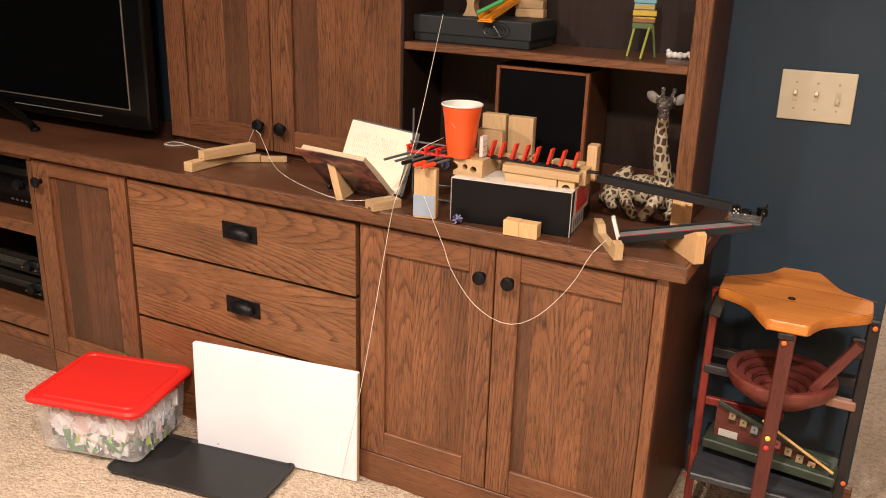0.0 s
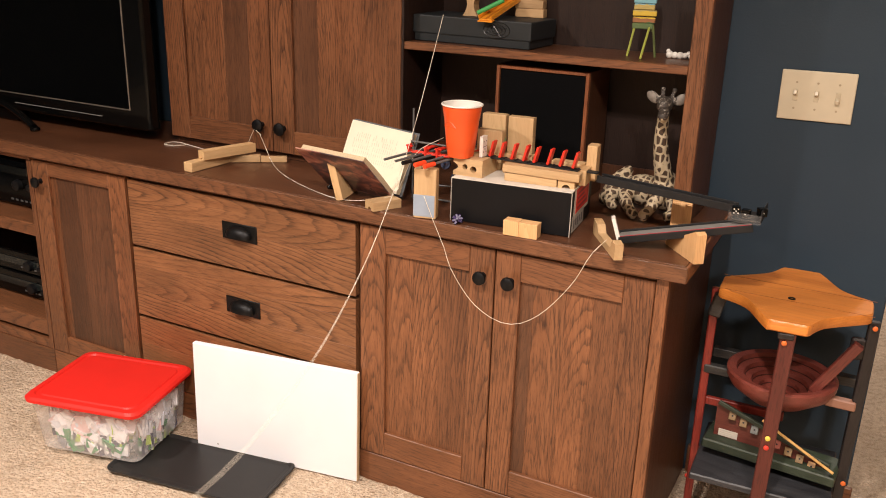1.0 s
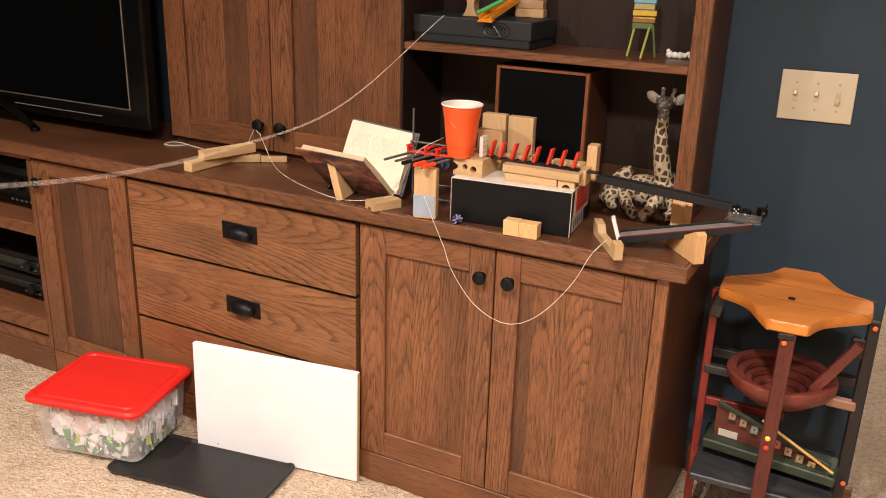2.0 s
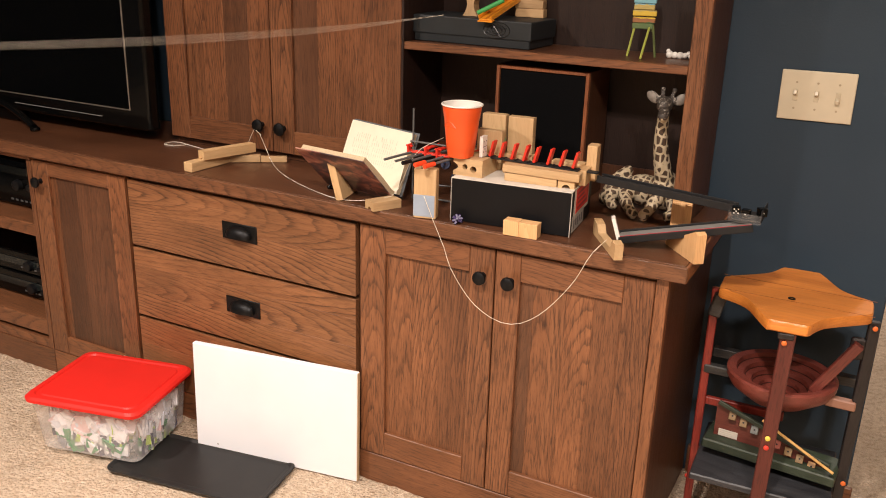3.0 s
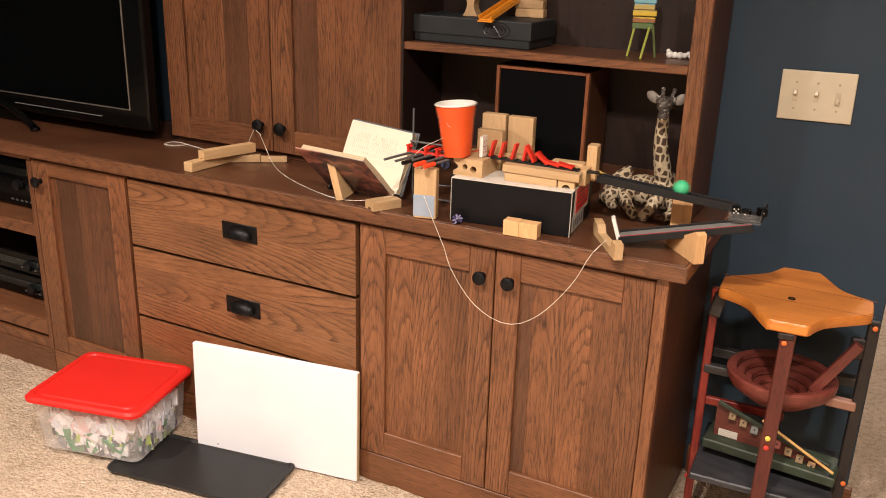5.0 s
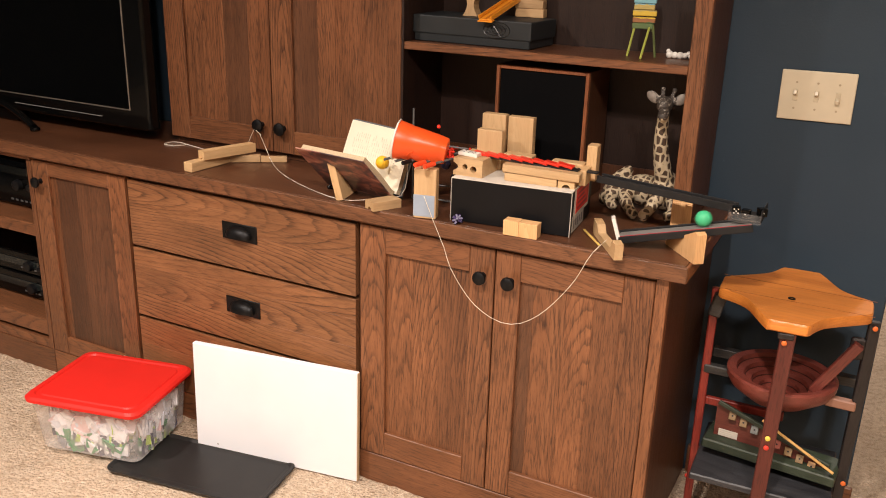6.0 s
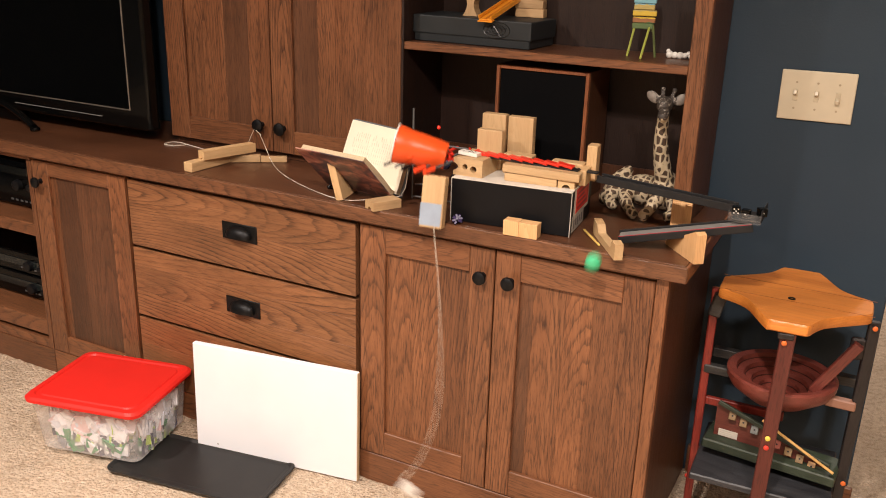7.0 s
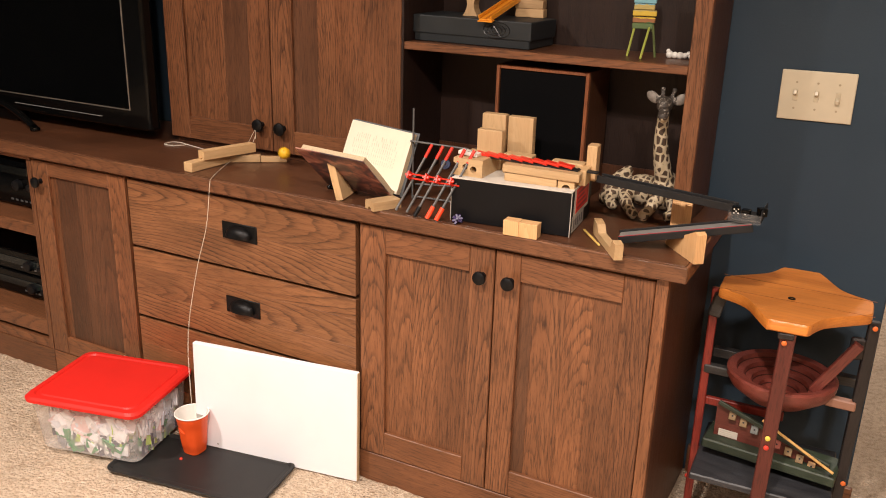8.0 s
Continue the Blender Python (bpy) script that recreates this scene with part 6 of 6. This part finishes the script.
CUP_CORD += [
    (8.00, [(-0.524, 0.235, 0.808), (-0.488, 0.226, 0.854), (-0.502, 0.220, 0.803), (-0.521, 0.140, 0.767), (-0.447, -0.010, 0.768), (-0.430, -0.038, 0.760), (-0.440, -0.050, 0.645), (-0.466, -0.070, 0.520), (-0.474, -0.110, 0.340), (-0.440, -0.150, 0.130)]),
]
YELLOW = [
    (0.00, pose(0.202, 0.440, 1.262, 0, 0, 0)),
    (3.30, pose(0.202, 0.440, 1.262, 0, 0, 0)),
    (3.50, pose(0.202, 0.395, 1.233, 0, 80, 0)),
    (3.60, pose(0.192, 0.365, 1.227, 0, 160, 0)),
    (3.70, pose(0.190, 0.330, 1.223, 0, 240, 0)),
    (3.80, pose(0.183, 0.290, 1.214, 0, 320, 0)),
    (3.90, pose(0.185, 0.240, 1.193, 0, 40, 0)),
    (4.00, pose(0.213, 0.130, 1.094, 0, 120, 0)),
    (4.07, pose(0.248, 0.055, 1.010, 0, 200, 0)),
    (4.15, pose(0.246, 0.048, 0.940, 0, 280, 0)),
    (4.90, pose(0.246, 0.048, 0.940, 0, 280, 0)),
    (5.10, pose(0.215, 0.040, 0.965, 0, 0, 0)),
    (5.40, pose(0.156, 0.010, 0.923, 0, 80, 0)),
    (5.70, pose(0.091, 0.020, 0.905, 0, 160, 0)),
    (5.85, pose(0.042, 0.045, 0.884, 0, 240, 0)),
    (6.00, pose(0.031, 0.060, 0.861, 0, 320, 0)),
    (6.10, pose(0.029, 0.065, 0.847, 0, 12, 0)),
    (6.25, pose(0.020, 0.075, 0.812, 0, 92, 0)),
    (6.60, pose(-0.050, 0.085, 0.812, 0, 172, 0)),
    (7.00, pose(-0.100, 0.092, 0.811, 0, 252, 0)),
    (7.40, pose(-0.150, 0.098, 0.806, 0, 332, 0)),
    (7.55, pose(-0.181, 0.110, 0.815, 0, 52, 0)),
    (7.60, pose(-0.228, 0.130, 0.809, 0, 132, 0)),
    (7.70, pose(-0.291, 0.180, 0.815, 0, 212, 0)),
    (7.80, pose(-0.336, 0.215, 0.797, 0, 292, 0)),
    (7.90, pose(-0.358, 0.215, 0.789, 0, 12, 0)),
    (8.00, pose(-0.371, 0.200, 0.803, 0, 92, 0)),
]
GREEN = [
    (0.00, pose(0.288, 0.163, 0.930, 0, 0, 0)),
    (3.90, pose(0.288, 0.163, 0.930, 0, 0, 0)),
    (4.05, pose(0.310, 0.119, 0.936, 0, 80, 0)),
    (4.10, pose(0.331, 0.115, 0.941, 0, 154, 0)),
    (4.20, pose(0.360, 0.115, 0.938, 0, 234, 0)),
    (4.30, pose(0.394, 0.115, 0.932, 0, 314, 0)),
    (4.40, pose(0.433, 0.115, 0.927, 0, 34, 0)),
    (4.50, pose(0.481, 0.115, 0.925, 0, 114, 0)),
    (4.60, pose(0.518, 0.120, 0.922, 0, 194, 0)),
    (4.70, pose(0.560, 0.130, 0.911, 0, 274, 0)),
    (4.90, pose(0.680, 0.133, 0.893, 0, 354, 0)),
    (5.10, pose(0.780, 0.131, 0.886, 0, 74, 0)),
    (5.30, pose(0.862, 0.120, 0.880, 0, 154, 0)),
    (5.45, pose(0.884, 0.100, 0.870, 0, 234, 0)),
    (5.60, pose(0.882, 0.090, 0.867, 0, 271, 0)),
    (5.80, pose(0.850, 0.083, 0.858, 0, 351, 0)),
    (5.90, pose(0.826, 0.080, 0.853, 0, 71, 0)),
    (6.00, pose(0.797, 0.075, 0.846, 0, 151, 0)),
    (6.10, pose(0.769, 0.070, 0.839, 0, 231, 0)),
    (6.20, pose(0.727, 0.064, 0.830, 0, 311, 0)),
    (6.30, pose(0.681, 0.056, 0.819, 0, 31, 0)),
    (6.40, pose(0.664, 0.053, 0.815, 0, 93, 0)),
    (6.50, pose(0.669, 0.054, 0.816, 0, 109, 0)),
    (6.70, pose(0.653, 0.051, 0.812, 0, 168, 0)),
    (6.80, pose(0.633, 0.048, 0.808, 0, 241, 0)),
    (6.90, pose(0.615, 0.030, 0.801, 0, 321, 0)),
    (7.00, pose(0.615, -0.070, 0.760, 0, 41, 0)),
    (7.10, pose(0.607, -0.120, 0.623, 0, 121, 0)),
    (7.20, pose(0.601, -0.170, 0.408, 0, 201, 0)),
    (7.30, pose(0.547, -0.049, 0.030, 0, 281, 0)),
    (7.40, pose(0.573, -0.250, 0.253, 0, 1, 0)),
    (7.50, pose(0.564, -0.280, 0.296, 0, 81, 0)),
    (7.60, pose(0.550, -0.300, 0.256, 0, 161, 0)),
    (7.70, pose(0.474, -0.146, 0.020, 0, 241, 0)),
    (8.00, pose(0.490, -0.243, 0.018, 0, 321, 0)),
]
CUP_ROWS = [
    (0.00, upright((0.246, 0.049, BOXZ + 0.0406), (0.0, 0.0, 1.0))),
    (4.95, upright((0.246, 0.049, BOXZ + 0.0406), (0.0, 0.0, 1.0))),
    (5.10, upright((0.228, 0.040, BOXZ + 0.046), (-0.35, -0.08, 0.93))),
    (5.25, upright((0.236, 0.034, BOXZ + 0.060), (-0.80, -0.25, 0.55))),
    (5.45, upright((0.220, 0.031, 0.919), (-0.937, -0.304, 0.175))),
    (6.92, upright((0.220, 0.031, 0.919), (-0.937, -0.304, 0.175))),
    (7.00, upright((0.219, 0.031, 0.908), (-0.916, -0.348, 0.198))),
    (7.10, upright((0.236, 0.014, 0.833), (-0.760, -0.392, 0.519))),
    (7.20, upright((0.222, -0.012, 0.816), (-0.50, -0.38, 0.78))),
    (7.30, upright((0.180, -0.060, 0.780), (-0.066, -0.122, 0.990))),
    (7.40, upright((0.156, -0.090, 0.720), (-0.357, -0.087, 0.930))),
    (7.50, upright((0.130, -0.120, 0.592), (-0.70, -0.454, 0.507))),
    (7.60, upright((0.109, -0.160, 0.371), (-0.75, -0.50, 0.30))),
    (7.70, upright((0.063, -0.200, 0.088), (-0.593, 0.000, 0.805))),
    (7.80, upright((-0.142, -0.190, 0.135), (-0.681, 0.045, 0.731))),
    (7.90, upright((-0.335, -0.171, 0.101), (-0.948, 0.092, 0.304))),
    (7.97, upright((-0.452, -0.136, 0.0125), (-0.02, 0.0, 1.0))),
    (8.00, upright((-0.453, -0.136, 0.0125), (-0.02, 0.0, 1.0))),
]
GATE_ROWS = [
    (0.00, pose(0.632, 0.042, 0.783, 0, -18, 18)),
    (6.42, pose(0.632, 0.042, 0.783, 0, -18, 18)),
    (6.50, pose(0.640, 0.000, 0.786, 0, -70, 18)),
    (6.60, pose(0.626, -0.090, 0.712, 30, -140, 30)),
    (6.70, pose(0.603, -0.120, 0.533, 70, -200, 60)),
    (6.80, pose(0.575, -0.130, 0.245, 100, -250, 80)),
    (6.90, pose(0.444, -0.177, 0.030, 120, -300, 120)),
    (7.00, pose(0.248, -0.200, 0.182, 140, -350, 150)),
    (7.10, pose(0.054, -0.200, 0.105, 150, -400, 180)),
    (7.20, pose(-0.086, -0.200, 0.076, 170, -430, 200)),
    (7.30, pose(-0.122, -0.220, 0.046, 178, -448, 230)),
    (7.40, pose(-0.086, -0.322, 0.020, 180, -450, 260)),
    (8.00, pose(-0.070, -0.374, 0.012, 180, -450, 275)),
]
PROP_ROWS = [
    (0.00, pose(0.164, -0.021, 0.766, 0, 0, 13)),
    (6.82, pose(0.164, -0.021, 0.766, 0, 0, 13)),
    (6.90, pose(0.174, -0.035, 0.766, -4, 0, 13)),
    (7.00, pose(0.204, -0.066, 0.764, -8, 1, 8)),
    (7.10, pose(0.201, -0.105, 0.672, -8, 6, -25)),
    (7.20, pose(0.189, -0.108, 0.424, -6, 9, -62)),
    (7.30, pose(0.178, -0.123, 0.134, -4, 40, -68)),
    (7.40, pose(0.217, -0.156, 0.141, 0, 100, -68)),
    (7.50, pose(0.297, -0.226, 0.229, 0, 156, -66)),
    (7.60, pose(0.387, -0.290, 0.208, 0, 205, -64)),
    (7.75, pose(0.419, -0.318, 0.046, 0, 245, -62)),
    (7.85, pose(0.431, -0.318, 0.001, 0, 270, -62)),
    (8.00, pose(0.431, -0.318, 0.001, 0, 270, -62)),
]
STICK_ROWS = [
    (0.00, pose(0.190, 0.300, 1.223, 8, 62, 20)),
    (3.02, pose(0.190, 0.300, 1.223, 8, 62, 20)),
    (3.10, pose(0.149, 0.280, 1.218, 8, 60, 15)),
    (3.20, pose(0.113, 0.240, 1.204, 5, 45, 10)),
    (3.30, pose(0.094, 0.120, 1.133, 0, 28, 5)),
    (3.40, pose(0.075, 0.000, 0.950, 0, 8, 0)),
    (3.50, pose(-0.014, -0.035, 0.572, 0, 12, 0)),
    (3.58, pose(-0.113, -0.030, 0.229, 0, 30, 0)),
    (3.66, pose(-0.200, -0.035, 0.012, 0, 90, 0)),
    (8.00, pose(-0.200, -0.035, 0.012, 0, 90, 0)),
]
BEAD_ROWS = [
    (0.00, pose(0.246, 0.046, 0.925, 0, 0, 0)),
    (4.90, pose(0.246, 0.046, 0.925, 0, 0, 0)),
    (5.20, pose(0.210, 0.030, 0.970, 0, 0, 0)),
    (5.50, pose(0.198, 0.030, 0.974, 0, 0, 0)),
    (7.00, pose(0.198, 0.030, 0.972, 0, 0, 0)),
    (7.20, pose(0.186, -0.040, 0.848, 0, 0, 0)),
    (7.40, pose(0.143, -0.090, 0.734, 0, 0, 0)),
    (7.60, pose(-0.019, -0.160, 0.317, 0, 0, 0)),
    (7.80, pose(-0.291, -0.190, 0.088, 0, 0, 0)),
    (7.95, pose(-0.456, -0.188, 0.012, 0, 0, 0)),
    (8.00, pose(-0.456, -0.188, 0.012, 0, 0, 0)),
]


def motions():
    run_cord(PULL, PULL_STEP, PULL_CORD)
    run_cord(TIE, TIE_STEP, TIE_CORD)
    run_cord(TUG, TUG_STEP, CUP_CORD)
    walk(YBALL, YELLOW)
    walk(GBALL, GREEN)
    walk(CUP, CUP_ROWS)
    walk(GATE, GATE_ROWS)
    walk(PROP, PROP_ROWS)
    walk(STICK, STICK_ROWS)
    walk(BEAD, BEAD_ROWS)
    walk(PENCIL, [(0.0, pose(0.445, 0.182, BOXZ + 0.0028, 0, 0, 5)), (4.75, pose(0.445, 0.182, BOXZ + 0.0028, 0, 0, 5)), (5.0, pose(0.52, 0.195, 0.885, 0, 10, -20)),
                  (5.2, pose(0.560, 0.10, 0.83, 0, 30, -50)), (5.35, pose(0.539, 0.097, ZT + 0.0028, 0, 0, -53.5)), (8.0, pose(0.539, 0.097, ZT + 0.0028, 0, 0, -53.5))])
    # the rack drops about its hinge once the block is gone
    hinge = (0.180, 0.105, 0.902)
    walk(RACK, [(t, pose(hinge[0] + 0.024 * s, hinge[1] - 0.062 * s, hinge[2], a)) for t, a, s in ((0.0, 2, 0), (6.95, 2, 0), (7.02, 18, 0.2), (7.09, 62, 0.9), (7.14, 58, 1), (7.2, 62, 1), (8.0, 62, 1))])
    # the dominoes topple one after another
    for i, (x, o) in enumerate(zip(DOMX, DOMINOES)):
        t0 = 5.10 - 0.045 * i
        low = -82 if i else -84
        walk(o, [(t, pose(x, 0.091, BOXZ + 0.0415, 0, a)) for t, a in ((0.0, 14), (t0, 14), (t0 + 0.09, -30), (t0 + 0.18, low), (8.0, low))])
    x, y, z = LAST_DOMINO.location
    walk(LAST_DOMINO, [(0.0, pose(x, y, z)), (5.08, pose(x, y, z)), (5.18, pose(x - 0.006, y - 0.001, z, 0, -40)), (5.30, pose(x - 0.008, y - 0.003, z + 0.0010, 0, -88)), (8.0, pose(x - 0.008, y - 0.003, z + 0.003, 0, -86))])


motions()
